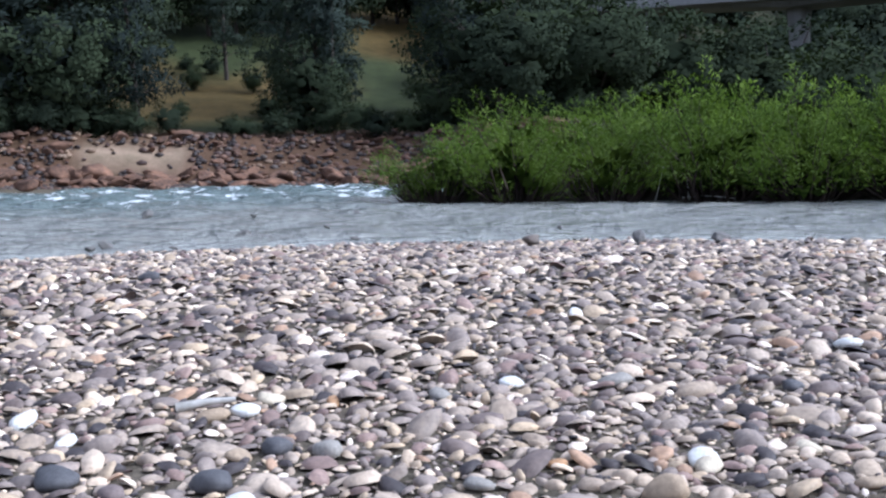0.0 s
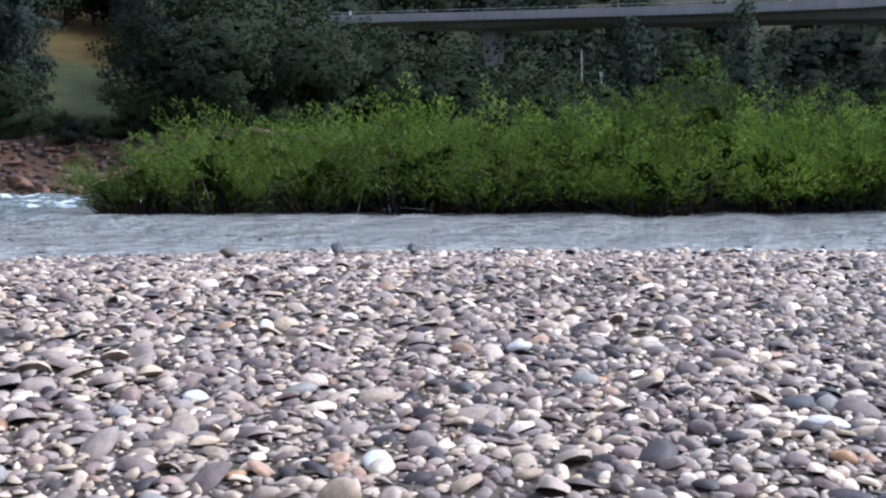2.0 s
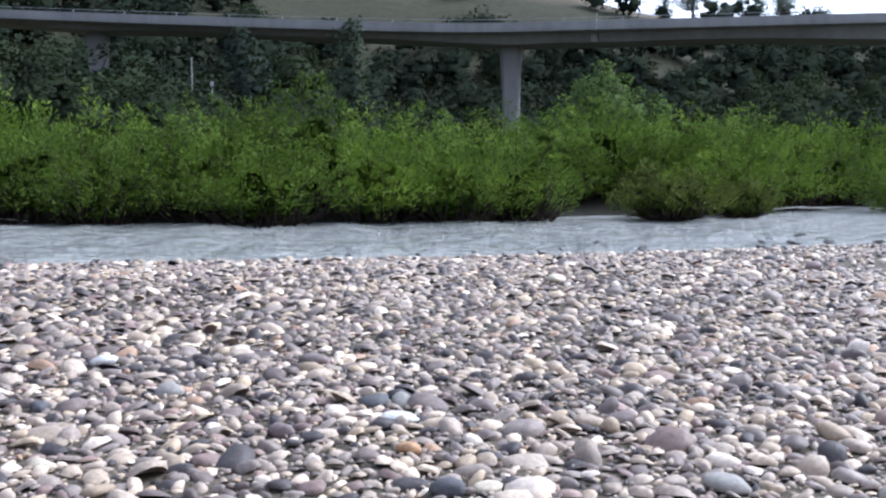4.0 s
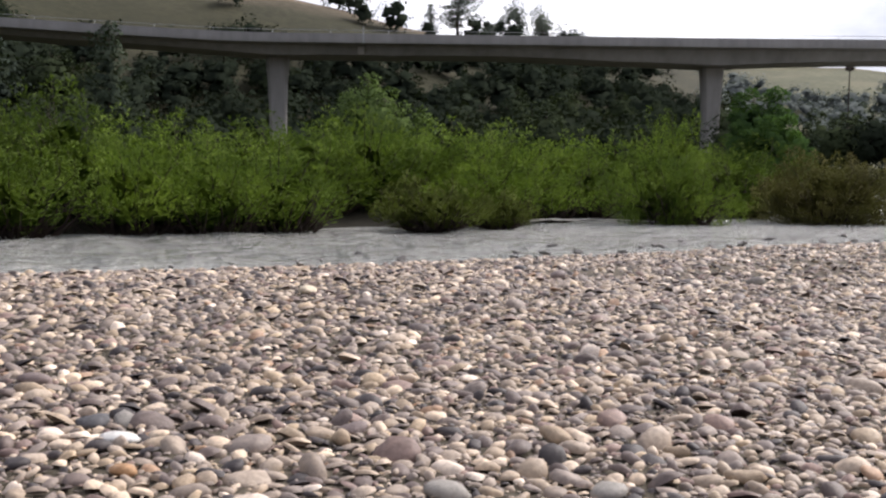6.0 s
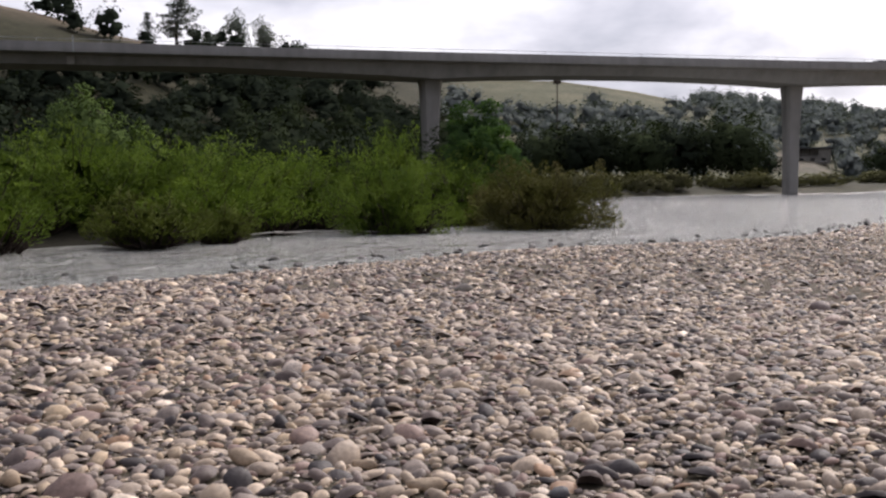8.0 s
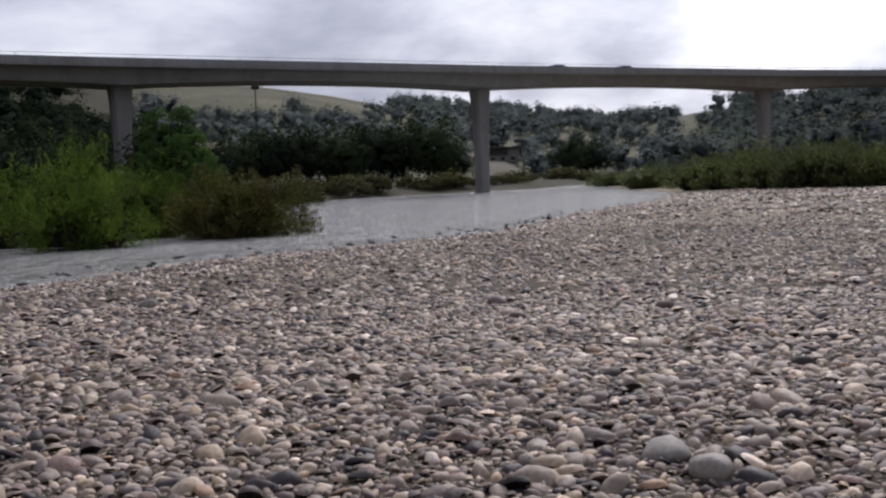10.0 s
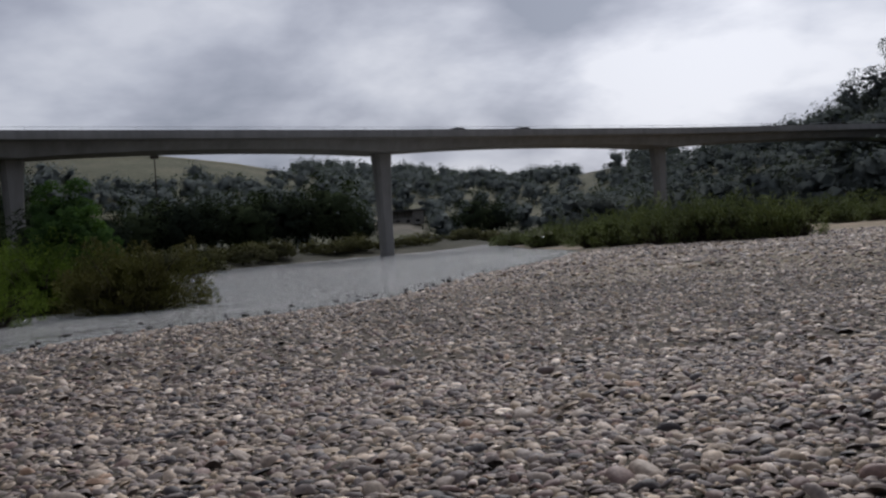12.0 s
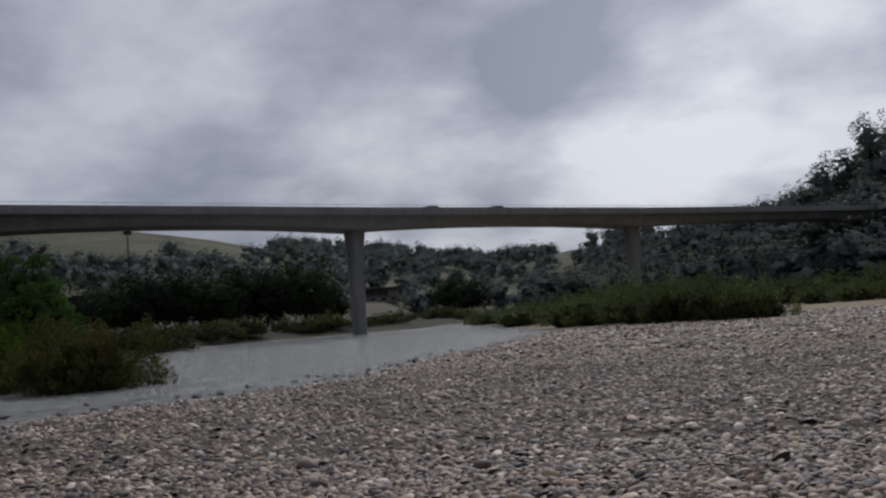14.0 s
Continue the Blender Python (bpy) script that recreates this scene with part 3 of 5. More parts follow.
def build_bridge():
    thing = tagged(new("road_bridge"), "long grey concrete box-girder road bridge on flared piers over the river", "bridge")
    stations = []
    for k in range(len(PIERS) - 1):
        for s in np.linspace(0, 1, 17)[: 16 if k < len(PIERS) - 2 else 17]:
            stations.append((k, s))
    place, ways, deep, lift = [], [], [], []
    for k, s in stations:
        p, t = along(k, s)
        place.append(p)
        ways.append(t)
        lift.append(climb(k, s))
        deep.append(0.97 + 0.65 * (2 * abs(s - 0.5)) ** 2.2 - float(np.interp(k + s, *SLIM)))
    place, ways = np.array(place), np.array(ways)
    ways[1:-1] = (ways[2:] + ways[:-2]) / 2
    ways /= np.linalg.norm(ways, axis=1, keepdims=True)
    side = np.stack([-ways[:, 1], ways[:, 0]], 1)

    def swept(name, outline, mat, label):
        """A closed outline, given for each station as (across, height), drawn along the bridge."""
        bm = bmesh.new()
        rings = []
        for p, q, h, up in zip(place, side, deep, lift):
            rings.append([bm.verts.new((p[0] + q[0] * a, p[1] + q[1] * a, z + up)) for a, z in outline(h)])
        for r0, r1 in zip(rings, rings[1:]):
            for i in range(len(r0)):
                j = (i + 1) % len(r0)
                bm.faces.new((r0[i], r0[j], r1[j], r1[i]))
        bm.faces.new(rings[0])
        bm.faces.new(rings[-1][::-1])
        bmesh.ops.recalc_face_normals(bm, faces=bm.faces[:])
        return part(name, bm, mat, thing, label)

    top = DECK_Z - 0.66
    swept("girder", lambda h: [(-3.6, top - 0.42 - h), (3.6, top - 0.42 - h), (4.3, top - 0.424), (-4.3, top - 0.424)], MAT_CONCRETE, "haunched grey concrete box girder")
    swept("deck_slab", lambda h: [(-5.9, top - 0.30), (-4.3, top - 0.42), (4.3, top - 0.42), (5.9, top - 0.30), (5.9, top), (5.51, top), (5.49, top - 0.34), (-5.49, top - 0.34), (-5.51, top), (-5.9, top)], MAT_CONCRETE, "cantilevered concrete deck slab")
    swept("roadway", lambda h: [(-5.4, top - 0.336), (5.4, top - 0.336), (5.4, top - 0.29), (-5.4, top - 0.29)], MAT_ASPHALT, "dark asphalt roadway")
    for name, a in (("parapet", -5.9), ("parapet", 5.5)):
        swept(name, lambda h, a=a: [(a, top + 0.004), (a + 0.4, top + 0.004), (a + 0.32, top + 0.66), (a + 0.08, top + 0.66)], MAT_CONCRETE, "solid concrete parapet")
    for a in (-5.7, 5.7):
        swept("hand_rail", lambda h, a=a: [(a - 0.03, top + 0.97), (a + 0.03, top + 0.97), (a + 0.03, top + 1.01), (a - 0.03, top + 1.01)], MAT_STEEL, "thin pale steel rail")
    post = None
    for n in range(0, len(stations) - 1, 2):
        for a in (-5.7, 5.7):
            if post is None:
                bm = bmesh.new()
                bmesh.ops.create_cube(bm, size=1.0)
                bmesh.ops.scale(bm, vec=(0.05, 0.05, 0.32), verts=bm.verts)
                post = bpy.data.meshes.new("rail_post")
                bm.to_mesh(post)
                bm.free()
                post.materials.append(MAT_STEEL)
            child("rail_post", post, thing).location = (place[n][0] + side[n][0] * a, place[n][1] + side[n][1] * a, top + 0.81 + lift[n])
    spot, way = along(2, 0.189)
    turn = Matrix.Translation((spot[0], spot[1], top + climb(2, 0.189))) @ Matrix.Rotation(math.atan2(way[1], way[0]), 4, "Z")
    for name, low, high, mat, label in (("conduit", (0.25, -6.02, -0.36), (0.35, -5.92, 1.35), MAT_STEEL, "steel conduit rising past the parapet"), ("junction_box", (-0.35, -4.62, -1.45), (0.35, -4.12, -0.50), MAT_PLASTER, "pale utility box fixed to the girder"), ("conduit", (0.42, -4.50, -1.40), (0.50, -4.42, -0.44), MAT_BARK, "")):
        bm = bmesh.new()
        size = [h - l for l, h in zip(low, high)]
        bmesh.ops.create_cube(bm, size=1.0, matrix=turn @ Matrix.Translation([(l + h) / 2 for l, h in zip(low, high)]) @ Matrix.Diagonal((*size, 1)))
        part(name, bm, mat, thing, label)
    for k, (px, py) in enumerate(PIERS[1:-1], 1):
        t = ways[k * 16]
        q = np.array([-t[1], t[0]])
        foot = ground_z(px, py) - 1.2
        head = top - 0.42 - 1.62 + climb(k, 0) + float(np.interp(k, *SLIM))
        bm = bmesh.new()
        rings = []
        for s in np.linspace(0, 1, 13):
            z = foot + (head - foot) * s
            w = 0.86 + 0.06 * s + 0.36 * s ** 4
            c = 0.78 + 0.07 * s + 0.25 * s ** 5
            ring = []
            for a, b in ((-1, -0.6), (-0.7, -1), (0.7, -1), (1, -0.6), (1, 0.6), (0.7, 1), (-0.7, 1), (-1, 0.6)):
                ring.append(bm.verts.new((px + t[0] * a * w + q[0] * b * c, py + t[1] * a * w + q[1] * b * c, z)))
            rings.append(ring)
        for r0, r1 in zip(rings, rings[1:]):
            for i in range(8):
                bm.faces.new((r0[i], r0[(i + 1) % 8], r1[(i + 1) % 8], r1[i]))
        bm.faces.new(rings[0][::-1])
        bm.faces.new(rings[-1])
        part("pier", bm, MAT_CONCRETE, thing, "tapered concrete pier, wider at its head")
    return thing


build_bridge()


# ---- willows and trees ----
def willow_meshes(seed, tall, spread, plumes, per_plume, leaf, leaf_mat=None, low=0.05, loft=1.0, undercut=0.42, thin=0.86):
    """A willow thicket: arching stems from one stool that carry upright feathery plumes, closed within, hanging to the water at its foot."""
    gen = np.random.default_rng(seed)
    swing = gen.uniform(0, 2 * np.pi, 4)
    d = gen.normal(0, 1, (plumes, 3))
    d[:, 2] = np.abs(d[:, 2])
    d /= np.linalg.norm(d, axis=1, keepdims=True)
    turn = np.arctan2(d[:, 1], d[:, 0])
    lump = 1 + 0.15 * np.sin(2 * turn + swing[0]) + 0.13 * np.sin(3 * turn + swing[1] + 4 * d[:, 2])
    reach = gen.uniform(0.1, 1.0, plumes) ** 0.34 * lump
    keep = (d[:, 2] * reach > 0.2) | (gen.uniform(0, 1, plumes) > thin)
    d, reach = d[keep], reach[keep]
    plumes = len(d)
    mid = d * reach[:, None] * [spread, spread, tall * 0.80]
    mid[:, 2] = (mid[:, 2] + low * tall) * gen.uniform(0.86, 1.12, plumes)
    mid[:, :2] *= (1 - undercut + undercut * np.clip(mid[:, 2] / (0.42 * tall), 0, 1))[:, None]
    size = 0.80 * spread / plumes**0.36 * gen.uniform(0.75, 1.25, plumes)
    axis = d * [0.55, 0.55, 0.3] + [0, 0, 1] + gen.normal(0, 0.2, (plumes, 3))
    axis[:, 2] -= 1.1 * np.clip(0.35 - mid[:, 2] / tall, 0, 1)
    axis /= np.linalg.norm(axis, axis=1, keepdims=True)
    wood = []
    for n in range(int(46 * spread)):
        a, far, up = gen.uniform(0, 2 * np.pi), spread * 0.66 * np.sqrt(gen.uniform(0.05, 1)), tall * gen.uniform(0.14, 0.46)
        out = np.array([np.cos(a), np.sin(a), 0.0])
        wood.append(tube([out * far * 0.45, out * far * 0.8 + [0, 0, up * 0.5], out * far + gen.normal(0, 0.12, 3) + [0, 0, up]], [0.05, 0.035, 0.015], 3))
    for n in range(0, plumes, 3):
        foot = np.array([mid[n, 0] * 0.22, mid[n, 1] * 0.22, 0])
        wood.append(tube([foot, foot * 0.45 + mid[n] * 0.55 + [0, 0, 0.1 * tall], mid[n], mid[n] + axis[n] * size[n] * 1.6], [0.035, 0.022, 0.012, 0.004], 3))
    c, w, h = (np.repeat(q, per_plume, 0) for q in (mid, axis, size))
    along_it = gen.uniform(-1, 1, (len(c), 1))
    slim = np.sqrt(np.clip(1 - along_it**2, 0.05, 1)) * np.where(along_it > 0, 1 - 0.6 * along_it, 1.0)
    across = gen.normal(0, 1, c.shape)
    across -= (across * w).sum(1, keepdims=True) * w
    across /= np.linalg.norm(across, axis=1, keepdims=True) + 1e-9
    off = across * slim * gen.uniform(0.35, 1.0, (len(c), 1)) * h[:, None] * 0.95 + w * along_it * h[:, None] * 1.55 * loft
    spots = c + off
    high = spots[:, 2] > 0.06 + tall * undercut * gen.uniform(0.0, 0.46, len(spots))
    c, w, h, off, across, spots = (q[high] for q in (c, w, h, off, across, spots))
    ways = w * 0.9 + across * 0.55 + gen.normal(0, 0.3, c.shape)
    centre = np.array([0, 0, tall * 0.74])
    out = 0.25 * off / h[:, None] + (spots - centre) / [spread * 1.7, spread * 1.7, tall * 0.28] + gen.normal(0, 0.12, spots.shape)
    v, f, normals = leaves(gen, spots, ways, *leaf, out, 0.35)
    deep = mid[mid[:, 2] > 0.3 * tall][::2] * [0.50, 0.50, 0.66]
    cv, cf = clods(gen, deep, np.array([1, 1, 1.2]) * size.mean() * 0.8)
    co = (cv - centre) / [spread * 1.5, spread * 1.5, tall * 0.30] - [0, 0, 0.4]
    v, f = np.concatenate([v, cv]), np.concatenate([f, cf + len(v)])
    normals = np.concatenate([normals, co / (np.linalg.norm(co, axis=1, keepdims=True) + 1e-9)])
    return mesh_of("wood", *joined(wood), MAT_TWIG), mesh_of("foliage", v, f, leaf_mat or MAT_WILLOW, True, normals)


def tree_meshes(seed, tall, wide, clumps, per_clump, leaf_size, leaf_mat, kind="oak", face=0.6, heart=0.0, loose=0.5, lift=0.0):
    """A tapered trunk, limbs and a crown of many clumps of leaves with an uneven outline."""
    gen = np.random.default_rng(seed)
    wood, centres = [], []
    s = np.linspace(0, 1, 7)
    bow = gen.normal(0, 0.05 * tall, 2)
    trunk_top = tall * (0.6 if kind == "oak" else 0.97)
    trunk = np.stack([bow[0] * s**2, bow[1] * s**2, trunk_top * s], 1)
    thick = tall * (0.026 if kind == "oak" else 0.018)
    if kind != "shrub":
        wood.append(tube(trunk, thick * (1 - 0.8 * s), 6))
    swing = gen.uniform(0, 2 * np.pi, 4)
    for n in range(clumps):
        if kind == "shrub":
            d = gen.normal(0, 1, 3)
            d /= np.linalg.norm(d)
            a = math.atan2(d[1], d[0])
            rr = gen.uniform(0.15, 1.0) ** 0.3
            lump = 1 + 0.13 * math.sin(2 * a + swing[0]) + 0.12 * math.sin(3 * a + swing[1] + 3 * d[2])
            c = np.array([d[0] * wide * rr * lump, d[1] * wide * rr * lump, abs(d[2]) * tall * 0.9 * rr * lump + 0.10 * tall])
            c[:2] *= 0.72 + 0.28 * min(1.0, c[2] / (0.42 * tall))
            if n % 3 == 0:
                foot = np.array([c[0] * 0.25, c[1] * 0.25, 0])
                wood.append(tube([foot, foot * 0.4 + c * 0.6 + [0, 0, 0.1 * tall], c], [0.03, 0.018, 0.006], 3))
        elif kind == "oak":
            d = gen.normal(0, 1, 3)
            d /= np.linalg.norm(d)
            a = math.atan2(d[1], d[0])
            rr = gen.uniform(0.3, 1.0) ** 0.4
            c = np.array([d[0] * wide * rr, d[1] * wide * rr, tall * 0.55 + d[2] * tall * 0.42 * rr])
            c[:2] *= 1 + 0.2 * math.sin(2 * a + swing[0]) + 0.16 * math.sin(3 * a + swing[1])
            c[2] = max(c[2] * (1 + 0.12 * math.sin(2 * a + swing[2])), tall * 0.12)
            k = int(gen.integers(2, 6))
            if n % max(1, clumps // 8) == 0:
                wood.append(tube([trunk[k], trunk[k] * 0.5 + c * 0.5 + [0, 0, 0.05 * tall], c], [thick * 0.42, thick * 0.25, thick * 0.08], 4))
        else:
            u = min(1.0, (1 + int(gen.integers(1, 11)) + gen.normal(0, 0.14)) / 11)
            turn = gen.uniform(0, 2 * np.pi)
            reach = wide * (1.04 - u) ** 0.6 * (0.15 + 0.85 * gen.uniform()) * (1 + 0.42 * math.sin(turn * 2 + u * 23 + swing[0]))
            k = min(5, int(u * 6))
            core = trunk[k] + (trunk[k + 1] - trunk[k]) * (u * 6 - k)
            c = core + [np.cos(turn) * reach, np.sin(turn) * reach, reach * 0.22]
            if n % 4 == 0:
                wood.append(tube([core, (core + c) / 2 + [0, 0, 0.02 * tall], c], [thick * 0.25, thick * 0.15, thick * 0.05], 3))
        centres.append(c)
    centres = np.array(centres)
    spread = {"oak": 0.95, "pine": 1.15, "shrub": 0.62}[kind] * wide / clumps**0.36
    mid = np.repeat(centres, per_clump, 0)
    off = gen.normal(0, 1, mid.shape)
    off *= gen.uniform(0.5, 1.0, (len(mid), 1)) ** 0.5 / np.linalg.norm(off, axis=1, keepdims=True)
    off *= [spread, spread, spread * (0.5 if kind == "pine" else 0.72)]
    spots = mid + off
    if kind == "shrub":
        spots[:, 2] = np.maximum(spots[:, 2], gen.uniform(0.02, 0.2, len(spots)))
    ways = off / spread * 0.6 + gen.normal(0, 0.6, mid.shape) + [0, 0, 0.5 if kind == "shrub" else 0.1]
    out = loose * off / spread + 0.8 * (spots - [0, 0, tall * (0.42 if kind == "shrub" else 0.5)]) / [wide, wide, tall * 0.45] + [0, 0, 0.15 + lift]
    v, f, normals = leaves(gen, spots, ways, *leaf_size, out, face)
    if heart:
        within = np.array([0, 0, tall * (0.42 if kind == "shrub" else 0.5)])
        cv, cf = clods(gen, within + (centres - within) * 0.56, np.array([1, 1, 0.72]) * spread * heart)
        co = 0.8 * (cv - [0, 0, tall * (0.42 if kind == "shrub" else 0.5)]) / [wide, wide, tall * 0.45] + [0, 0, 0.1 + lift]
        v, f = np.concatenate([v, cv]), np.concatenate([f, cf + len(v)])
        normals = np.concatenate([normals, co / np.linalg.norm(co, axis=1, keepdims=True)])
    return mesh_of("trunk", *joined(wood), MAT_BARK, True), mesh_of("crown", v, f, leaf_mat, True, normals), (v, f, normals)


def plant(name, meshes, names, x, y, scale, turn, label, category, group="", sink=0.1, z=None):
    """One plant as an Empty at its foot with its parts."""
    ob = new(name)
    for me, n in zip(meshes[:2], names):
        child(n, me, ob)
    ob.matrix_basis = Matrix.LocRotScale((x, y, (ground_z(x, y) if z is None else z) - sink), Euler((0, 0, turn)), (scale[0], scale[0], scale[1]))
    return tagged(ob, label, category, group)


WILLOWS = [willow_meshes(10 + k, 4.4, 2.5, 158, 62, (0.155, 0.036), undercut=0.56, thin=0.94) for k in range(5)]
BACK_WILLOWS = [willow_meshes(16 + k, 4.5, 2.5, 84, 50, (0.19, 0.050)) for k in range(3)]
LOW_WILLOW = willow_meshes(20, 3.5, 2.9, 190, 76, (0.155, 0.038), loft=0.8, undercut=0.2, thin=0.2)
BROWN_WILLOW = willow_meshes(21, 3.4, 3.3, 270, 110, (0.15, 0.040), MAT_WILLOW_BROWN, undercut=0.15, thin=0.1)
FALLEN = willow_meshes(22, 1.8, 2.2, 110, 64, (0.17, 0.042), MAT_FALLEN, loft=0.55, undercut=0.62, thin=0.9)
DARK_SHRUBS = [willow_meshes(30 + k, 3.2, 2.6, 80, 36, (0.24, 0.075), MAT_SHRUB, loft=0.8, undercut=0.15, thin=0.0) for k in range(3)]
BRUSH = [tree_meshes(40 + k, 1.6, 1.7, 30, 36, (0.20, 0.11), MAT_BRUSH, "shrub", 0.5, heart=0.7) for k in range(3)]
OAKS = [tree_meshes(50 + k, 10, 4.5, 84, 70, (0.29, 0.19), MAT_OAK, heart=0.85, loose=0.4) for k in range(4)]
WOOD_OAKS = [tree_meshes(70 + k, 10, 4.6, 52, 46, (0.40, 0.28), MAT_OAK, heart=0.95, loose=0.25, lift=0.2) for k in range(4)]
GREEN_TREE = tree_meshes(57, 7.5, 2.9, 80, 80, (0.25, 0.18), MAT_WILLOW_DARK, heart=0.85, loose=0.4)
PALE_TREE = tree_meshes(58, 9.0, 4.2, 90, 70, (0.28, 0.18), MAT_BROADLEAF, heart=0.85, loose=0.45)
PINES = [tree_meshes(60 + k, 14, 3.4, 120, 46, (0.42, 0.13), MAT_PINE, "pine", 0.3) for k in range(3)]
WOOD_PINES = [tree_meshes(75 + k, 14, 3.6, 54, 24, (0.5, 0.22), MAT_PINE, "pine", 0.4, heart=0.5) for k in range(2)]
SKYLINE_TREES = {"pine": [tree_meshes(64 + k, 14, 3.4, 100, 34, (0.50, 0.18), MAT_HAZED_SKYLINE, "pine", 0.3, loose=0.3) for k in range(2)],
                 "oak": [tree_meshes(67 + k, 10, 4.4, 40, 40, (0.42, 0.29), MAT_HAZED_SKYLINE, heart=0.7, loose=0.3) for k in range(2)]}

rng = np.random.default_rng(5)
WILLOW_NAMES, TREE_NAMES = ("wood", "foliage"), ("trunk", "crown")


def plant_willows():
    """The green wall of willows on the far side of the near channel: three ranks that follow the shore."""
    line = np.array([(-34.6, 14.9), (-34.0, 16.0), (-32.2, 18.9), (-29.3, 22.1), (-24.5, 25.3), (-20.0, 28.3), (-16.0, 31.0), (-13.4, 34.6), (-11.3, 37.6), (-9.0, 41.5), (-7.6, 44.6)])
    step = np.r_[0, np.cumsum(np.linalg.norm(np.diff(line, axis=0), axis=1))]
    for rank, (back, gap, grow) in enumerate(((1.7, 3.0, 1.02), (4.2, 3.0, 1.02), (6.8, 2.8, 1.12))):
        for s in np.arange(0.2 + 1.3 * rank, step[-1], gap):
            x, y = np.interp(s, step, line[:, 0]), np.interp(s, step, line[:, 1])
            x2, y2 = np.interp(s + 0.5, step, line[:, 0]), np.interp(s + 0.5, step, line[:, 1])
            n = np.array([-(y2 - y), x2 - x])
            n /= np.linalg.norm(n)
            x, y = x + n[0] * (back + rng.normal(0, 0.4)) + rng.normal(0, 0.3), y + n[1] * (back + rng.normal(0, 0.4)) + rng.normal(0, 0.3)
            hollow = rank == 0 and abs(math.degrees(math.atan2(-x, y)) - 20.4) < 2.0
            if hollow:
                continue
            if rank == 1 and abs(math.degrees(math.atan2(-x, y)) - 20.6) < 1.6:
                x, y = x + n[0] * 0.8, y + n[1] * 0.8
            tip = float(np.interp(s, [0, 9, 19, 25], [0.74, 1.0, 0.98, 0.84]))
            wide, high = grow * (rng.uniform(1.1, 1.4) if rank == 0 else rng.uniform(0.95, 1.25)), grow * tip * rng.uniform(0.74, 1.0)
            plant("willow_shrub", WILLOWS[int(rng.integers(5))] if rank == 0 else BACK_WILLOWS[int(rng.integers(3))], WILLOW_NAMES, x, y, (wide, high), rng.uniform(0, 6.28),
                  "leafy bright green willow shrub at the water's edge", "shrub", "willows along the channel", z=max(ground_z(x, y), float(water_level(y))) - 0.18)


plant_willows()
plant("broadleaf_tree", PALE_TREE, TREE_NAMES, *heading(20.6, 96), (1.05, 1.0), 0.7, "fresh green broadleaf tree behind the willows", "tree")
plant("willow_shrub", WILLOWS[3], WILLOW_NAMES, -31.6, 24.4, (0.9, 0.8), 0.2, "leafy bright green willow shrub at the water's edge", "shrub", "willows along the channel", z=-1.2)
plant("willow_shrub", BACK_WILLOWS[2], WILLOW_NAMES, -32.4, 26.2, (1.0, 0.9), 0.2, "leafy bright green willow shrub at the water's edge", "shrub", "willows along the channel", z=-1.0)
plant("willow_shrub", LOW_WILLOW, WILLOW_NAMES, -3.7, 45.6, (0.95, 0.98), 0.3, "rounded bright green willow overhanging the water", "shrub", z=-1.45)
plant("willow_shrub", BROWN_WILLOW, WILLOW_NAMES, 2.6, 50.0, (1.08, 1.0), 1.2, "brownish willow with bare reddish stems in the water", "shrub", z=-1.5)
plant("willow_shrub", FALLEN, WILLOW_NAMES, -11.4, 36.0, (1.1, 0.98), 0.4, "low half-fallen olive brown willow drooping into the water", "shrub", z=-1.0)
plant("willow_shrub", FALLEN, WILLOW_NAMES, -9.5, 38.4, (0.7, 0.75), 2.4, "low olive brown brush trailing in the water", "shrub", z=-1.05)
plant("willow_shrub", WILLOWS[1], WILLOW_NAMES, -5.0, 62.0, (0.9, 1.2), 0.3, "tall green willow behind the rounded one", "shrub")
plant("willow_shrub", WILLOWS[2], WILLOW_NAMES, -1.5, 56.0, (1.3, 0.85), 0.9, "green willow standing behind the rounded one", "shrub")
plant("willow_shrub", BACK_WILLOWS[1], WILLOW_NAMES, -1.0, 53.2, (0.8, 0.45), 2.9, "low green willow between the round one and the brown one", "shrub")
plant("broadleaf_tree", GREEN_TREE, TREE_NAMES, -0.6, 84.0, (1.0, 0.98), 0.3, "round-crowned deep green tree beside a bridge pier", "tree")
plant("broadleaf_tree", GREEN_TREE, TREE_NAMES, 0.8, 80.0, (0.8, 0.7), 1.3, "smaller deep green tree behind the brown willow", "tree")

for az, r, wide, high in ((14.5, 47, 1.1, 1.05), (12.6, 50, 1.15, 1.0), (11.4, 46, 1.0, 0.85), (10.2, 52, 1.2, 1.0), (9.0, 49, 1.1, 0.85), (7.8, 55, 1.2, 1.0), (6.2, 53, 1.1, 0.88), (16.5, 50, 1.2, 1.1), (18.5, 47, 1.2, 1.08), (13.5, 56, 1.3, 1.15), (9.5, 60, 1.3, 1.05), (4.2, 58, 1.2, 0.85), (2.6, 62, 1.2, 0.8), (0.8, 66, 1.2, 0.7), (20.5, 49, 1.2, 1.1), (23, 50, 1.2, 1.1), (26, 49, 1.2, 1.12)):
    plant("willow_shrub", BACK_WILLOWS[int(rng.integers(3))], WILLOW_NAMES, *heading(az, r), (wide, high * 0.77), rng.uniform(0, 6), "leafy green willow shrub in the thicket on the island", "shrub", "willows of the thicket")

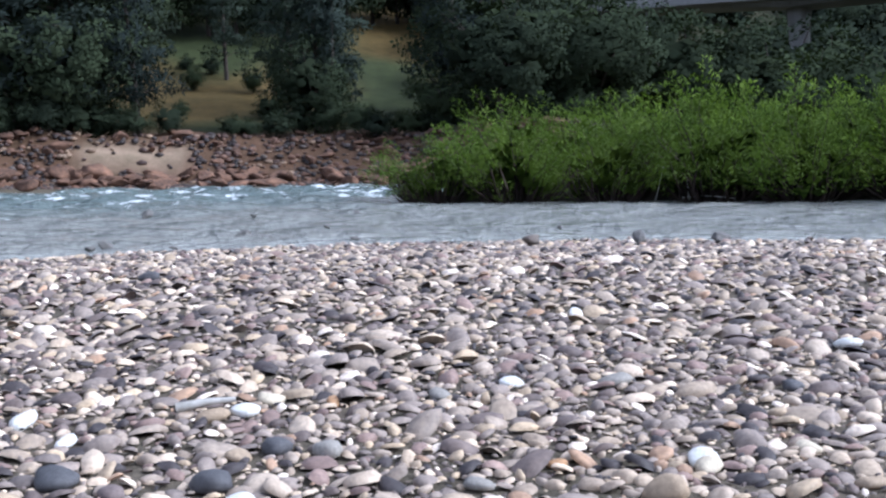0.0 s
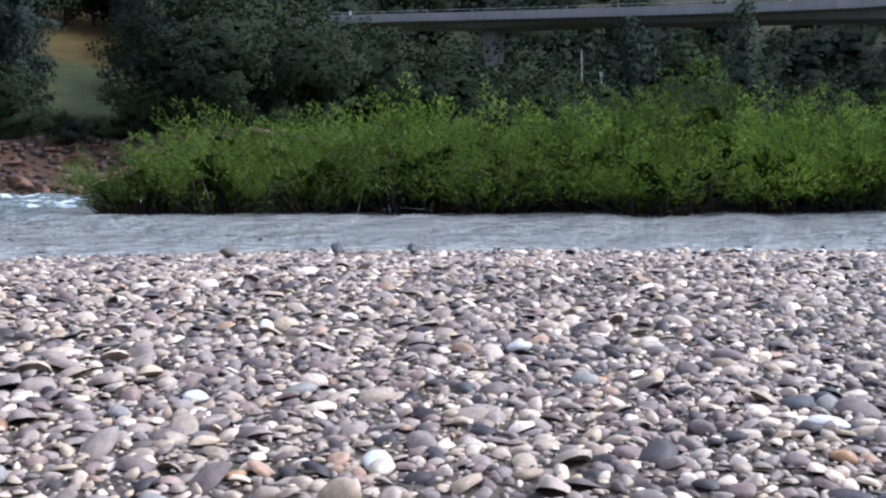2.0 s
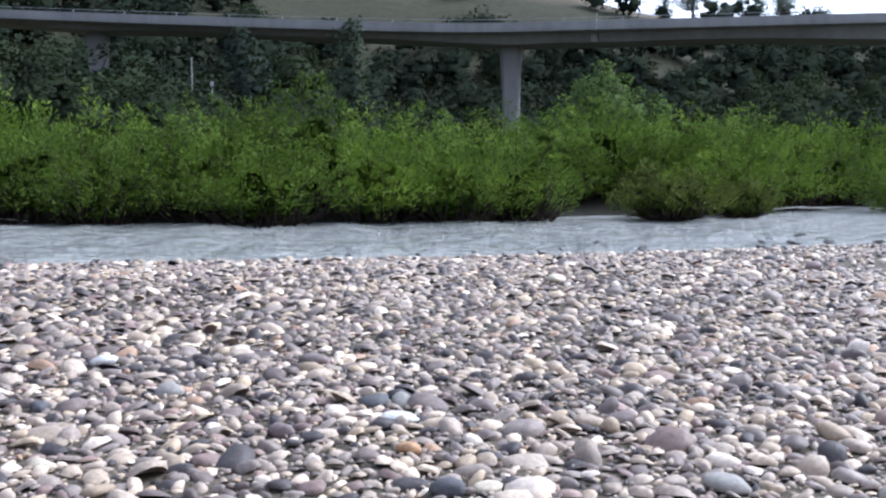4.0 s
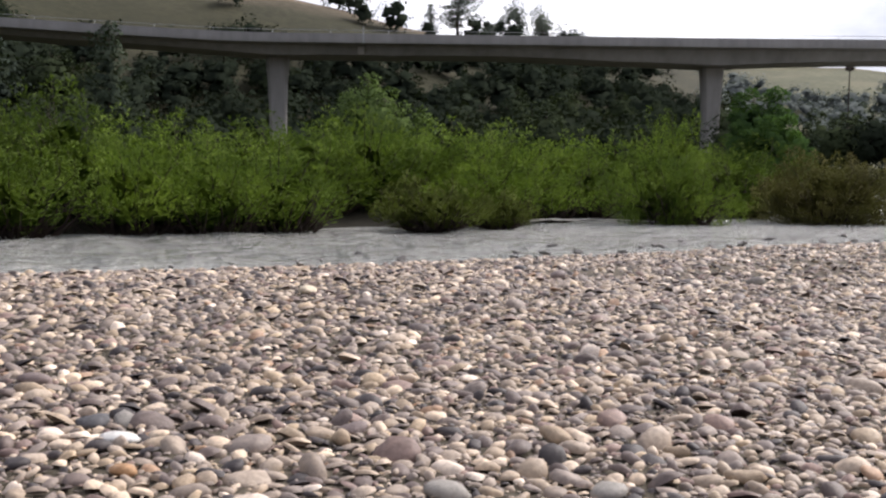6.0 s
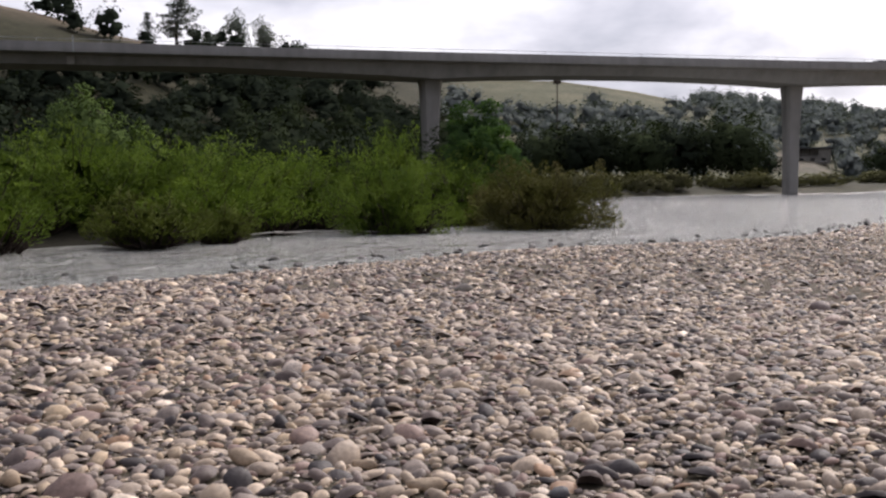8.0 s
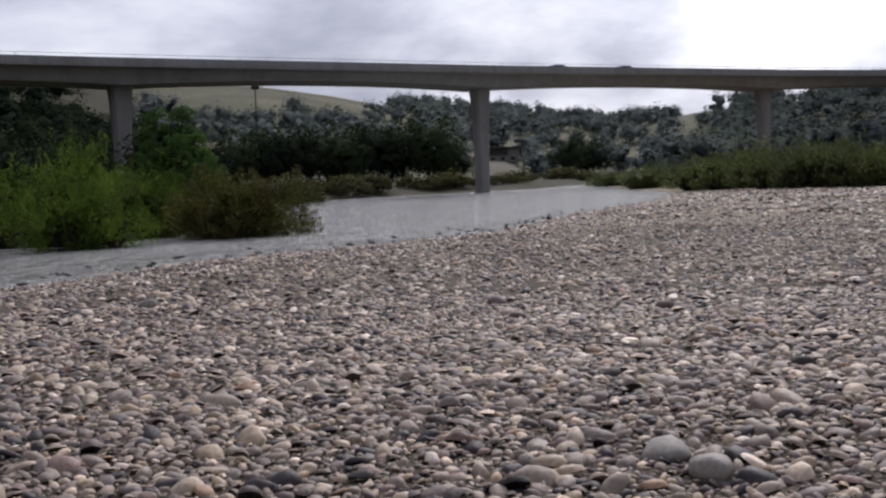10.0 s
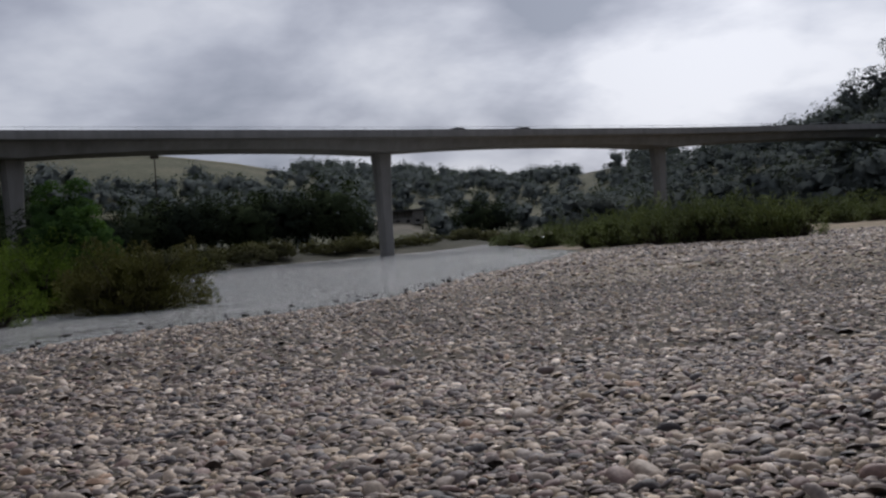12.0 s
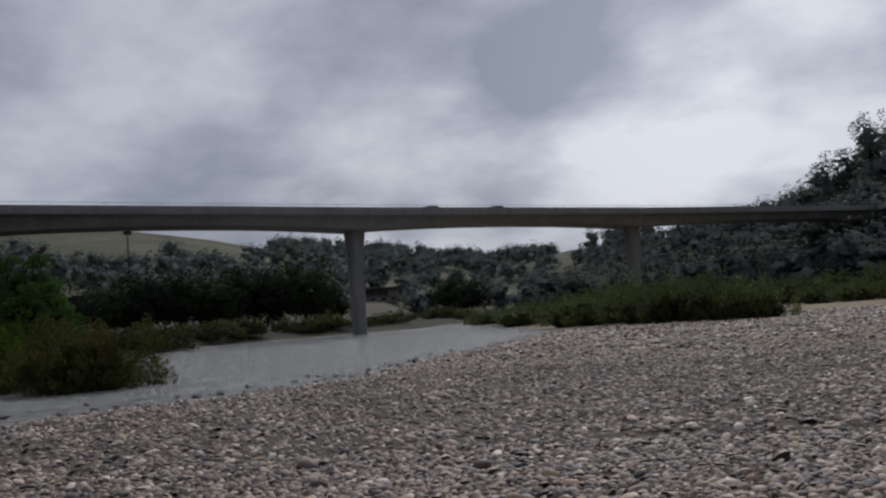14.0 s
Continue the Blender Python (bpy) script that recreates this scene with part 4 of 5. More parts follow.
# Shrubs on the end of the gravel bar.
for az, r, wide, high in ((-22.3, 161, 1.1, 0.9), (-22.9, 157, 1.0, 0.85), (-24.1, 127, 1.05, 0.95), (-24.9, 126, 1.0, 1.05), (-26.3, 120, 0.9, 1.0), (-27.0, 106, 1.1, 1.3), (-28.4, 102, 1.15, 1.4), (-29.8, 98, 1.15, 1.45), (-31.0, 90, 1.1, 1.4), (-32.4, 87, 1.15, 1.45), (-33.8, 86, 1.15, 1.5), (-35.0, 84, 1.1, 1.42), (-36.2, 83, 1.05, 1.3), (-37.2, 82, 0.9, 1.1), (-33.0, 92, 1.2, 1.5), (-30.4, 95, 1.2, 1.5), (-28.0, 108, 1.2, 1.4), (-39.6, 124, 1.2, 0.9), (-41.4, 122, 1.3, 1.0), (-43.2, 124, 1.3, 1.1), (-45.0, 122, 1.4, 1.1), (-40.0, 134, 1.5, 1.5), (-42.4, 130, 1.5, 1.6), (-38.4, 132, 1.4, 1.4)):
    plant("river_shrub", DARK_SHRUBS[int(rng.integers(3))], WILLOW_NAMES, *heading(az, r), (wide, high * (0.86 if az < -26.5 else 1.0)), rng.uniform(0, 6), "dense dull green shrub at the end of the gravel bar", "shrub", "shrubs on the bar")

# Low brush along the far bank.
for _ in range(46):
    s = rng.uniform(0, 1)
    line = np.array([(11, 112), (17, 133), (26, 141), (39, 149), (53, 156), (72, 182), (90, 230)])
    x, y = np.interp(s * 6, range(7), line[:, 0]), np.interp(s * 6, range(7), line[:, 1])
    x, y = x - rng.uniform(0.5, 7), y + rng.uniform(0, 4)
    plant("brush", BRUSH[int(rng.integers(3))], WILLOW_NAMES, x, y, (rng.uniform(1.3, 2.3), rng.uniform(0.8, 1.5)), rng.uniform(0, 6), "dull brown-green brush on the far river bank", "shrub", "brush along the far bank")


def plant_tree(kind, az, r, high, wide=1.0, label=""):
    x, y = heading(az, r)
    if kind == "oak":
        me, base, name = (OAKS if r < 125 and az > 50 else WOOD_OAKS)[int(rng.integers(4))], 10.0, "oak_tree"
    else:
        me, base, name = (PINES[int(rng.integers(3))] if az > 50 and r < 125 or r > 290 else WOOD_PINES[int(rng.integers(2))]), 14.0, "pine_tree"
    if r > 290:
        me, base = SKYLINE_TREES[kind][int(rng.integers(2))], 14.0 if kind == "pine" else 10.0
    k = high / base
    text = label or ("dark evergreen oak with a rounded crown" if kind == "oak" else "grey-green pine with an open ragged crown")
    plant(name, me, TREE_NAMES, x, y, (k * wide, k), rng.uniform(0, 6), text, "tree", "oaks" if kind == "oak" else "pines", sink=0.3)


# The wooded left bank across the rapids.
for kind, az, r, high, wide in (
    ("pine", 89, 84, 15, 1.2), ("oak", 87.5, 80, 12, 1.1), ("pine", 86.2, 80, 17, 1.2), ("pine", 84.8, 82, 17, 1.2), ("oak", 84.2, 79, 10, 1.0), ("pine", 83.2, 79, 16, 1.2), ("oak", 82.6, 90, 12, 1.0), ("pine", 80.9, 79, 16, 0.85),
    ("pine", 76.2, 118, 16, 0.9), ("oak", 77.9, 114, 3.0, 0.8), ("oak", 74.9, 112, 3.0, 0.9), ("pine", 73.4, 112, 15, 0.9), ("pine", 72.9, 90, 16, 1.0), ("pine", 71.6, 86, 17, 1.1), ("oak", 71.9, 81, 7, 0.9), ("pine", 70.9, 82, 14, 0.8), ("pine", 72.2, 98, 17, 1.0), ("pine", 71.3, 104, 17, 0.9),
    ("oak", 67.6, 186, 11, 1.1), ("oak", 63.4, 98, 13, 1.1), ("oak", 62.2, 74, 9.5, 1.1), ("pine", 64.2, 86, 16, 1.0), ("pine", 62.0, 90, 16, 1.3), ("oak", 60.4, 84, 11, 1.3), ("pine", 59.0, 92, 15, 1.3), ("oak", 57.2, 80, 10, 1.3), ("oak", 55.2, 92, 11.5, 1.2), ("oak", 65.0, 80, 5, 1.1),
    ("oak", 79.8, 138, 11, 1.0), ("oak", 78.3, 143, 12, 1.0), ("oak", 76.9, 140, 12, 1.0), ("oak", 75.5, 139, 11, 1.0), ("oak", 74.2, 141, 12, 1.0), ("oak", 69.7, 148, 11, 1.0), ("oak", 68.4, 151, 12, 1.0), ("oak", 67.1, 152, 12, 1.0), ("oak", 65.9, 150, 11, 1.0), ("oak", 64.7, 148, 11, 1.0), ("pine", 77.6, 150, 15, 1.0), ("pine", 67.7, 160, 15, 1.0),
    ("oak", 82.5, 130, 13, 1.2), ("oak", 79.6, 170, 12, 1.2), ("oak", 77.4, 176, 13, 1.2), ("pine", 75.4, 172, 17, 1.2), ("oak", 72.4, 150, 13, 1.2), ("pine", 72.0, 140, 18, 1.2), ("oak", 62.8, 140, 13, 1.3), ("pine", 34.0, 92, 13.0, 0.9), ("pine", 39.5, 98, 13.0, 1.0), ("oak", 43, 96, 8.5, 1.1),
    ("oak", 52.5, 86, 10.5, 1.2), ("oak", 50.4, 91, 10, 1.2), ("oak", 48.3, 88, 9, 1.2), ("oak", 46.0, 93, 9, 1.2), ("oak", 44.2, 89, 8, 1.2), ("oak", 41.0, 95, 8, 1.2), ("oak", 38.0, 96, 7.5, 1.2), ("oak", 36.4, 99, 7.5, 1.2), ("oak", 90, 95, 13, 1.3), ("oak", 86.5, 98, 13, 1.3), ("oak", 84.4, 104, 13, 1.2), ("oak", 46.8, 118, 13.5, 1.1), ("oak", 45.2, 115, 11, 1.1), ("oak", 62.5, 118, 13, 1.2), ("oak", 60.0, 110, 13, 1.3)):
    plant_tree(kind, az, r, high, wide)
for az, r, high in ((88.5, 77, 3.5), (86.8, 78, 4), (85.2, 77, 3.2), (83.6, 78, 4), (82.2, 78.5, 3.2), (81.2, 77.5, 2.4), (79.4, 79, 2.6), (76.3, 77, 1.7), (75.4, 77.5, 1.5), (74.0, 79, 2.2), (72.6, 81, 3.5), (71.2, 79, 3.2), (69.6, 77, 2.6), (68.6, 76, 2.4), (67.2, 78, 2.0), (66.2, 80, 2.4), (65.0, 80, 3.0), (63.8, 80, 4), (62.2, 78, 4.5), (60.5, 77, 4), (58.5, 78, 5), (56.5, 80, 5), (78.6, 100, 1.6), (74.2, 98, 3), (76.9, 121, 2.5), (78.2, 124, 2)):
    x, y = heading(az, r)
    k = high / 10
    plant("bank_shrub", WOOD_OAKS[int(rng.integers(4))], TREE_NAMES, x, y, (k * 1.25, k), rng.uniform(0, 6), "dark evergreen shrub on the far bank", "shrub", "shrubs of the far bank", sink=0.15 * high)
# The woods behind the willows, up to and under the bridge.
for _ in range(80):
    az = rng.uniform(1, 64)
    r = rng.uniform(96, 265)
    if az > 40 and r < 112 or 11 < az < 40 and r > 222:
        continue
    plant_tree("oak" if rng.uniform() < 0.85 else "pine", az, r, rng.uniform(7.5, 11.0) * (1.0 if r > 130 else 0.8), rng.uniform(1.0, 1.35))
# Oaks on the far bank beyond the bridge.
for az, r, high in ((-1.2, 165, 8), (-3.0, 172, 9), (-5.0, 176, 10), (-6.6, 180, 9), (-8.4, 182, 9.5), (-10.0, 184, 10), (-11.6, 188, 10), (-13.0, 190, 11.5), (-14.4, 192, 6), (-4.0, 200, 9), (-7.6, 205, 9), (-9.2, 210, 10), (-20.5, 245, 9), (-21.5, 255, 9)):
    plant_tree("oak", az, r, high * 1.15, 1.15)
# Trees on the skyline of the grassy hill.
for kind, az, r, high, wide in (("pine", 15.9, 312, 19, 1.5), ("pine", 17.3, 308, 9, 1.2), ("oak", 14.2, 318, 6, 1.0), ("oak", 12.9, 326, 14.5, 0.75), ("oak", 11.4, 340, 13, 0.85), ("oak", 9.8, 360, 6, 1.0), ("oak", -4.3, 558, 10, 0.9), ("pine", -1.7, 555, 12, 0.8)):
    plant_tree(kind, az, r, high, wide)


def far_woods():
    """The oak woods that cover the far hillsides, too many to count."""
    gen = np.random.default_rng(77)
    shapes = []
    for k in range(4):
        trunk, crown, arrays = tree_meshes(80 + k, 8, 3.7, 14, 15, (0.70, 0.56), MAT_HAZED_OAK, face=0.85, heart=1.05, loose=0.25, lift=0.6)
        shapes.append(arrays)
        bpy.data.meshes.remove(trunk)
        bpy.data.meshes.remove(crown)
    for k in range(3):
        trunk, crown, arrays = tree_meshes(90 + k, 8.6, 3.9, 18, 15, (0.62, 0.48), MAT_HAZED_OAK, face=0.5, heart=1.0, loose=0.2, lift=0.4)
        shapes.append(arrays)
        bpy.data.meshes.remove(trunk)
        bpy.data.meshes.remove(crown)
    az = np.concatenate([gen.uniform(-53, -24, 540), gen.uniform(-26, 3, 1000), gen.uniform(55, 100, 200), gen.uniform(2, 60, 400), gen.uniform(4, 46, 170), gen.uniform(2, 16, 150)])
    r = np.concatenate([gen.uniform(175, 420, 540), np.sqrt(gen.uniform(225**2, 620**2, 1000)), gen.uniform(135, 270, 200), gen.uniform(165, 300, 400), gen.uniform(128, 232, 170), gen.uniform(255, 420, 150)])
    x, y = -np.sin(np.radians(az)) * r, np.cos(np.radians(az)) * r
    z, near_side, d, wet, up = land(x, y)
    patch = 0.5 + 0.5 * ripple(x, y, 24.0, 4.0)
    steep = np.degrees(np.arctan2(z - 1.6, r))
    ok = ~wet & (d > 8) & ((patch > 0.30) | (az < -27) | (az > 3)) & ~((np.abs(az + 16.4) < 1.7) & (r > 215) & (r < 325)) & ~((az > -11) & (az < 37) & (np.where(az > 5, steep / np.where(az > 13, 5.4, 4.8), steep / np.interp(az, (-11, -4, 5), (2.6, 3.15, 3.6))) > 1) & (gen.uniform(0, 1, len(az)) < np.where(az > 5, 0.85, 0.97))) & ~((az > 74) & (az < 81) & (r < 190)) & ~((az > 65.5) & (az < 70.5) & (r < 180))
    for name, side, mat, text in (("oak_woods", (az > -26) & (az < 3), MAT_HAZED_OAK, "oak woods scattered over the far hillsides, greyed by haze in their colour"), ("hill_woods", az <= -26, MAT_HAZED_HILL_OAK, "dark dense woods on the hill beyond the gravel bar"), ("valley_woods", az >= 3, MAT_OAK, "dark oak woods on the slope behind the bridge")):
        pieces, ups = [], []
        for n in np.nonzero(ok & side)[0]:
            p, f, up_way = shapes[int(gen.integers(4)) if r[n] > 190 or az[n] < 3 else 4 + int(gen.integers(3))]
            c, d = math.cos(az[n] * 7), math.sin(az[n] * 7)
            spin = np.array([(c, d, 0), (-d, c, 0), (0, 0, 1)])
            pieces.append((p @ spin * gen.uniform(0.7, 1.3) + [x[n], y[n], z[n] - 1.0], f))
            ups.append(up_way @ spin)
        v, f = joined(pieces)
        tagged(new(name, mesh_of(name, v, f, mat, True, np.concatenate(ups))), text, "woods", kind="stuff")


far_woods()
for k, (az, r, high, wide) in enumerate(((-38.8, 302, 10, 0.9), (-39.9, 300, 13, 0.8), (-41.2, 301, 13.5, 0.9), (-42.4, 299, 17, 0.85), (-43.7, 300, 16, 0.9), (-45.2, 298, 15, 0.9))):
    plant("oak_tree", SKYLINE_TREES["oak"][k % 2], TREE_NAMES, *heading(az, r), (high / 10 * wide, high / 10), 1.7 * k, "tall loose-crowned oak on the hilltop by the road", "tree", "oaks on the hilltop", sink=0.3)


# ---- stones ----
def dome(sides, rings):
    """A stone's upper side: rings of (height, radius) and a top. What lies in the gravel is left out."""
    v, f = [], []
    for n, (z, r) in enumerate(rings):
        for k in range(sides):
            a = 2 * math.pi * (k + 0.5 * (n % 2)) / sides
            v.append((r * math.cos(a), r * math.sin(a), z))
    for n in range(len(rings) - 1):
        for k in range(sides):
            a, b = n * sides + k, n * sides + (k + 1) % sides
            c, d = a + sides, b + sides
            f += ([(a, b, c), (b, d, c)] if n % 2 == 0 else [(a, b, d), (a, d, c)])
    last = (len(rings) - 1) * sides
    v.append((0, 0, 1))
    f += [(last + k, last + (k + 1) % sides, len(v) - 1) for k in range(sides)]
    return np.array(v, float), np.array(f)


NEAR_STONE = dome(9, ((-0.40, 0.93), (0.22, 0.98), (0.76, 0.62)))
MID_STONE = dome(8, ((-0.30, 0.97), (0.58, 0.80)))
FAR_STONE = dome(6, ((-0.25, 0.97), (0.55, 0.82)))
WHOLE_STONE = ball(2)


def stone_shape(gen, base):
    """Corners of a water-worn stone about 1 across, flattened, a little lopsided and flat-sided."""
    v = base[0].copy()
    for _ in range(8):
        d = gen.normal(0, 1, 3)
        d[2] = abs(d[2]) * 0.8
        d /= np.linalg.norm(d)
        cut = gen.uniform(0.45, 0.88)
        over = np.maximum(v @ d - cut, 0)
        v -= over[:, None] * d * gen.uniform(0.55, 0.95)
    a = gen.uniform(0, 2 * np.pi)
    v *= 1 + 0.12 * np.sin(2.2 * (v @ [np.cos(a), np.sin(a), 0.6]) + a)[:, None]
    v *= [0.58, 0.58 * gen.uniform(0.50, 0.88), 0.5 * gen.uniform(0.25, 0.48)]
    return v


def spread_stones(gen, r0, r1, sizes, counts, a0, a1, placed=()):
    """Stones thrown on the bar between two distances from where one stands, big ones first, none through another: x, y, size."""
    cell, taken, out = 0.3, {}, []
    for x, y, s in placed:
        taken.setdefault((int(x // cell), int(y // cell)), []).append((x, y, s))
    for (low, high), count in zip(sizes, counts):
        rr = np.sqrt(gen.uniform(r0 * r0, r1 * r1, count))
        aa = np.radians(gen.uniform(a0, a1, count))
        xs, ys, ss = -np.sin(aa) * rr, np.cos(aa) * rr, low + (high - low) * gen.uniform(0, 1, count) ** 1.6
        _, near_side, d, wet, up = land(xs, ys)
        fine = ~(wet & (d > 0.6)) & near_side & (up < 0.01)
        for x, y, s in zip(xs[fine], ys[fine], ss[fine]):
            i, j = int(x // cell), int(y // cell)
            clear = True
            for p in (i - 1, i, i + 1):
                for q in (j - 1, j, j + 1):
                    for u, v, w in taken.get((p, q), ()):
                        if (x - u) ** 2 + (y - v) ** 2 < (0.32 * (s + w)) ** 2:
                            clear = False
                            break
                    if not clear:
                        break
                if not clear:
                    break
            if clear:
                taken.setdefault((i, j), []).append((x, y, s))
                out.append((x, y, s))
    return np.array(out)


def stone_mesh(name, gen, stones, shapes, faces, sink=0.12):
    """All the given stones as one mesh, each lying flat or leaning a little on the next."""
    z = land(stones[:, 0], stones[:, 1])[0]
    n = len(stones)
    kind = gen.integers(0, len(shapes), n)
    turn = gen.uniform(0, 2 * np.pi, n)
    tilt, dip = gen.normal(0, 0.28, n), gen.normal(0, 0.28, n)
    v = np.array(shapes)[kind] * stones[:, 2][:, None, None]
    low = -v[:, :, 2].min(1)
    y2 = v[:, :, 1] * np.cos(tilt)[:, None] - v[:, :, 2] * np.sin(tilt)[:, None]
    z2 = v[:, :, 1] * np.sin(tilt)[:, None] + v[:, :, 2] * np.cos(tilt)[:, None]
    x2 = v[:, :, 0] * np.cos(dip)[:, None] + z2 * np.sin(dip)[:, None]
    z3 = -v[:, :, 0] * np.sin(dip)[:, None] + z2 * np.cos(dip)[:, None]
    c, s = np.cos(turn)[:, None], np.sin(turn)[:, None]
    out = np.stack([x2 * c - y2 * s + stones[:, 0][:, None], x2 * s + y2 * c + stones[:, 1][:, None], z3 + (z + low * (1 - sink * 2) + gen.uniform(-0.006, 0.02, n))[:, None]], 2)
    k = len(shapes[0])
    f = (faces[None] + (np.arange(n) * k)[:, None, None]).reshape(-1, 3)
    return mesh_of(name, out.reshape(-1, 3), f, MAT_COBBLES, True)


# Stones that stand out on the bar, by colour: x, y, width.
DARK_STONES = [(-5.70, 1.00, 0.19), (-5.62, 0.01, 0.22), (-5.29, 0.63, 0.23), (-12.0, 1.53, 0.25), (-5.51, 4.03, 0.21), (-2.69, 3.87, 0.18), (-3.91, 5.15, 0.21), (0.37, 5.47, 0.19), (-4.23, 17.9, 0.26)]
GREY_STONES = [(-5.56, 1.22, 0.21), (-4.83, 1.64, 0.15), (-6.31, 2.15, 0.16), (-6.13, 3.24, 0.24), (-1.64, 4.66, 0.24), (-5.16, 4.76, 0.24), (-3.80, 5.30, 0.19), (-0.97, 5.00, 0.21), (2.94, 5.70, 0.39), (2.98, 5.20, 0.35), (-0.32, 16.7, 0.34)]
TAN_STONES = [(-6.39, 0.85, 0.19), (-4.35, 2.27, 0.26), (-10.6, 0.10, 0.18), (-2.83, 4.30, 0.17), (-4.03, 3.08, 0.15), (-2.51, 5.46, 0.20), (-0.32, 5.55, 0.23), (-1.39, 6.03, 0.23), (-0.69, 5.98, 0.17), (-1.12, 10.3, 0.22)]
BROWN_STONES = [(-5.37, 0.21, 0.14), (-3.95, 4.30, 0.19), (-4.99, 6.09, 0.25), (-2.54, 5.72, 0.20), (-3.20, 15.9, 0.35), (4.74, 15.2, 0.34), (6.45, 13.2, 0.30)]
WHITE_STONES = [(-6.42, 1.04, 0.19), (-6.38, 2.66, 0.18), (-6.72, -0.06, 0.20), (-8.12, 4.22, 0.18), (-5.05, 0.66, 0.17), (-6.24, 0.12, 0.15), (-3.60, 4.94, 0.22), (-6.25, 5.25, 0.23), (-4.66, 2.71, 0.17)]
CREAM_STONES = [(-6.62, 1.25, 0.18), (-6.76, 3.10, 0.13), (-4.56, 2.66, 0.16), (-2.56, 4.00, 0.16), (-5.77, 6.16, 0.19), (-4.54, 3.23, 0.15), (-5.51, 11.8, 0.29)]
ORANGE_STONES = [(-6.42, 1.55, 0.13), (-4.94, 2.10, 0.12), (-3.20, 4.38, 0.19)]
KNOWN_STONES = ((DARK_STONES, (0.085, 0.082, 0.088)), (GREY_STONES, (0.29, 0.265, 0.235)), (TAN_STONES, (0.38, 0.285, 0.195)), (BROWN_STONES, (0.19, 0.145, 0.135)),
                (WHITE_STONES, (0.70, 0.68, 0.64)), (CREAM_STONES, (0.60, 0.51, 0.38)), (ORANGE_STONES, (0.44, 0.255, 0.13)))


def lay_stone(me, parent, x, y, size, gen, sink=0.1):
    ob = child("cobble", me, parent)
    low = -min(v.co.z for v in me.vertices) * size
    ob.matrix_basis = Matrix.LocRotScale((x, y, ground_z(x, y) + low * (1 - 2 * sink)), Euler((gen.normal(0, 0.12), gen.normal(0, 0.12), gen.uniform(0, 6.28))), (size,) * 3)
    return ob


def build_cobbles():
    gen = np.random.default_rng(31)
    near_shapes, mid_shapes, far_shapes = ([stone_shape(gen, base) for _ in range(16)] for base in (NEAR_STONE, MID_STONE, FAR_STONE))
    bar = tagged(new("gravel_bar"), "bar of rounded grey, tan and white river cobbles", "gravel bar", kind="structure")
    known = [row for rows, _ in KNOWN_STONES for row in rows] + [(-14.4, 7.45, 0.5), (-15.3, 10.0, 0.5), (-15.5, 11.8, 0.7)]
    near = spread_stones(gen, 3.8, 8.5, ((0.16, 0.27), (0.10, 0.16), (0.06, 0.10), (0.03, 0.06)), (560, 5600, 19000, 42000), -52, 98, known)
    mid = spread_stones(gen, 8.5, 17.0, ((0.15, 0.25), (0.10, 0.15), (0.06, 0.10)), (3400, 30000, 52000), -48, 98, known)
    far = spread_stones(gen, 17.0, 46.0, ((0.18, 0.30), (0.12, 0.18)), (9000, 64000), -46, 96)
    off = spread_stones(gen, 46.0, 95.0, ((0.25, 0.45),), (16000,), -46, -12)
    under = spread_stones(gen, 0.05, 3.8, ((0.12, 0.22), (0.07, 0.12)), (700, 7000), -180, 180)
    behind = spread_stones(gen, 3.8, 11.0, ((0.14, 0.26),), (5000,), 98, 308)
    # The nearest larger stones are pieces of their own.
    first = np.argsort(np.hypot(near[:, 0], near[:, 1]) + 9.0 * (near[:, 2] < 0.10))[:240]
    meshes = [mesh_of("cobble", stone_shape(gen, WHOLE_STONE), WHOLE_STONE[1], MAT_COBBLE, True) for _ in range(10)]
    for x, y, size in near[first]:
        lay_stone(meshes[int(gen.integers(10))], bar, x, y, size, gen)
    for rows, colour in KNOWN_STONES:
        mat = plain_stone("cobble_colour", colour)
        own = [mesh_of("cobble", stone_shape(gen, WHOLE_STONE) * [1, 1, 1.15], WHOLE_STONE[1], mat, True) for _ in range(3)]
        for x, y, size in rows:
            lay_stone(own[int(gen.integers(3))], bar, x, y, size * 0.95, gen)
    near = np.delete(near, first, 0)
    for name, some, shapes, faces in (("near_cobbles", near[near[:, 2] > 0.055], near_shapes, NEAR_STONE[1]), ("near_pebbles", near[near[:, 2] <= 0.055], far_shapes, FAR_STONE[1]), ("middle_cobbles", mid[mid[:, 2] > 0.085], mid_shapes, MID_STONE[1]), ("middle_pebbles", mid[mid[:, 2] <= 0.085], far_shapes, FAR_STONE[1]), ("under_cobbles", under, far_shapes, FAR_STONE[1]), ("behind_cobbles", behind, far_shapes, FAR_STONE[1]), ("far_cobbles", far, far_shapes, FAR_STONE[1]), ("distant_cobbles", off, far_shapes, FAR_STONE[1])):
        tagged(child(name, stone_mesh(name, gen, some, shapes, faces), bar), "rounded river cobbles of mixed greys and tans", kind="stuff")


build_cobbles()


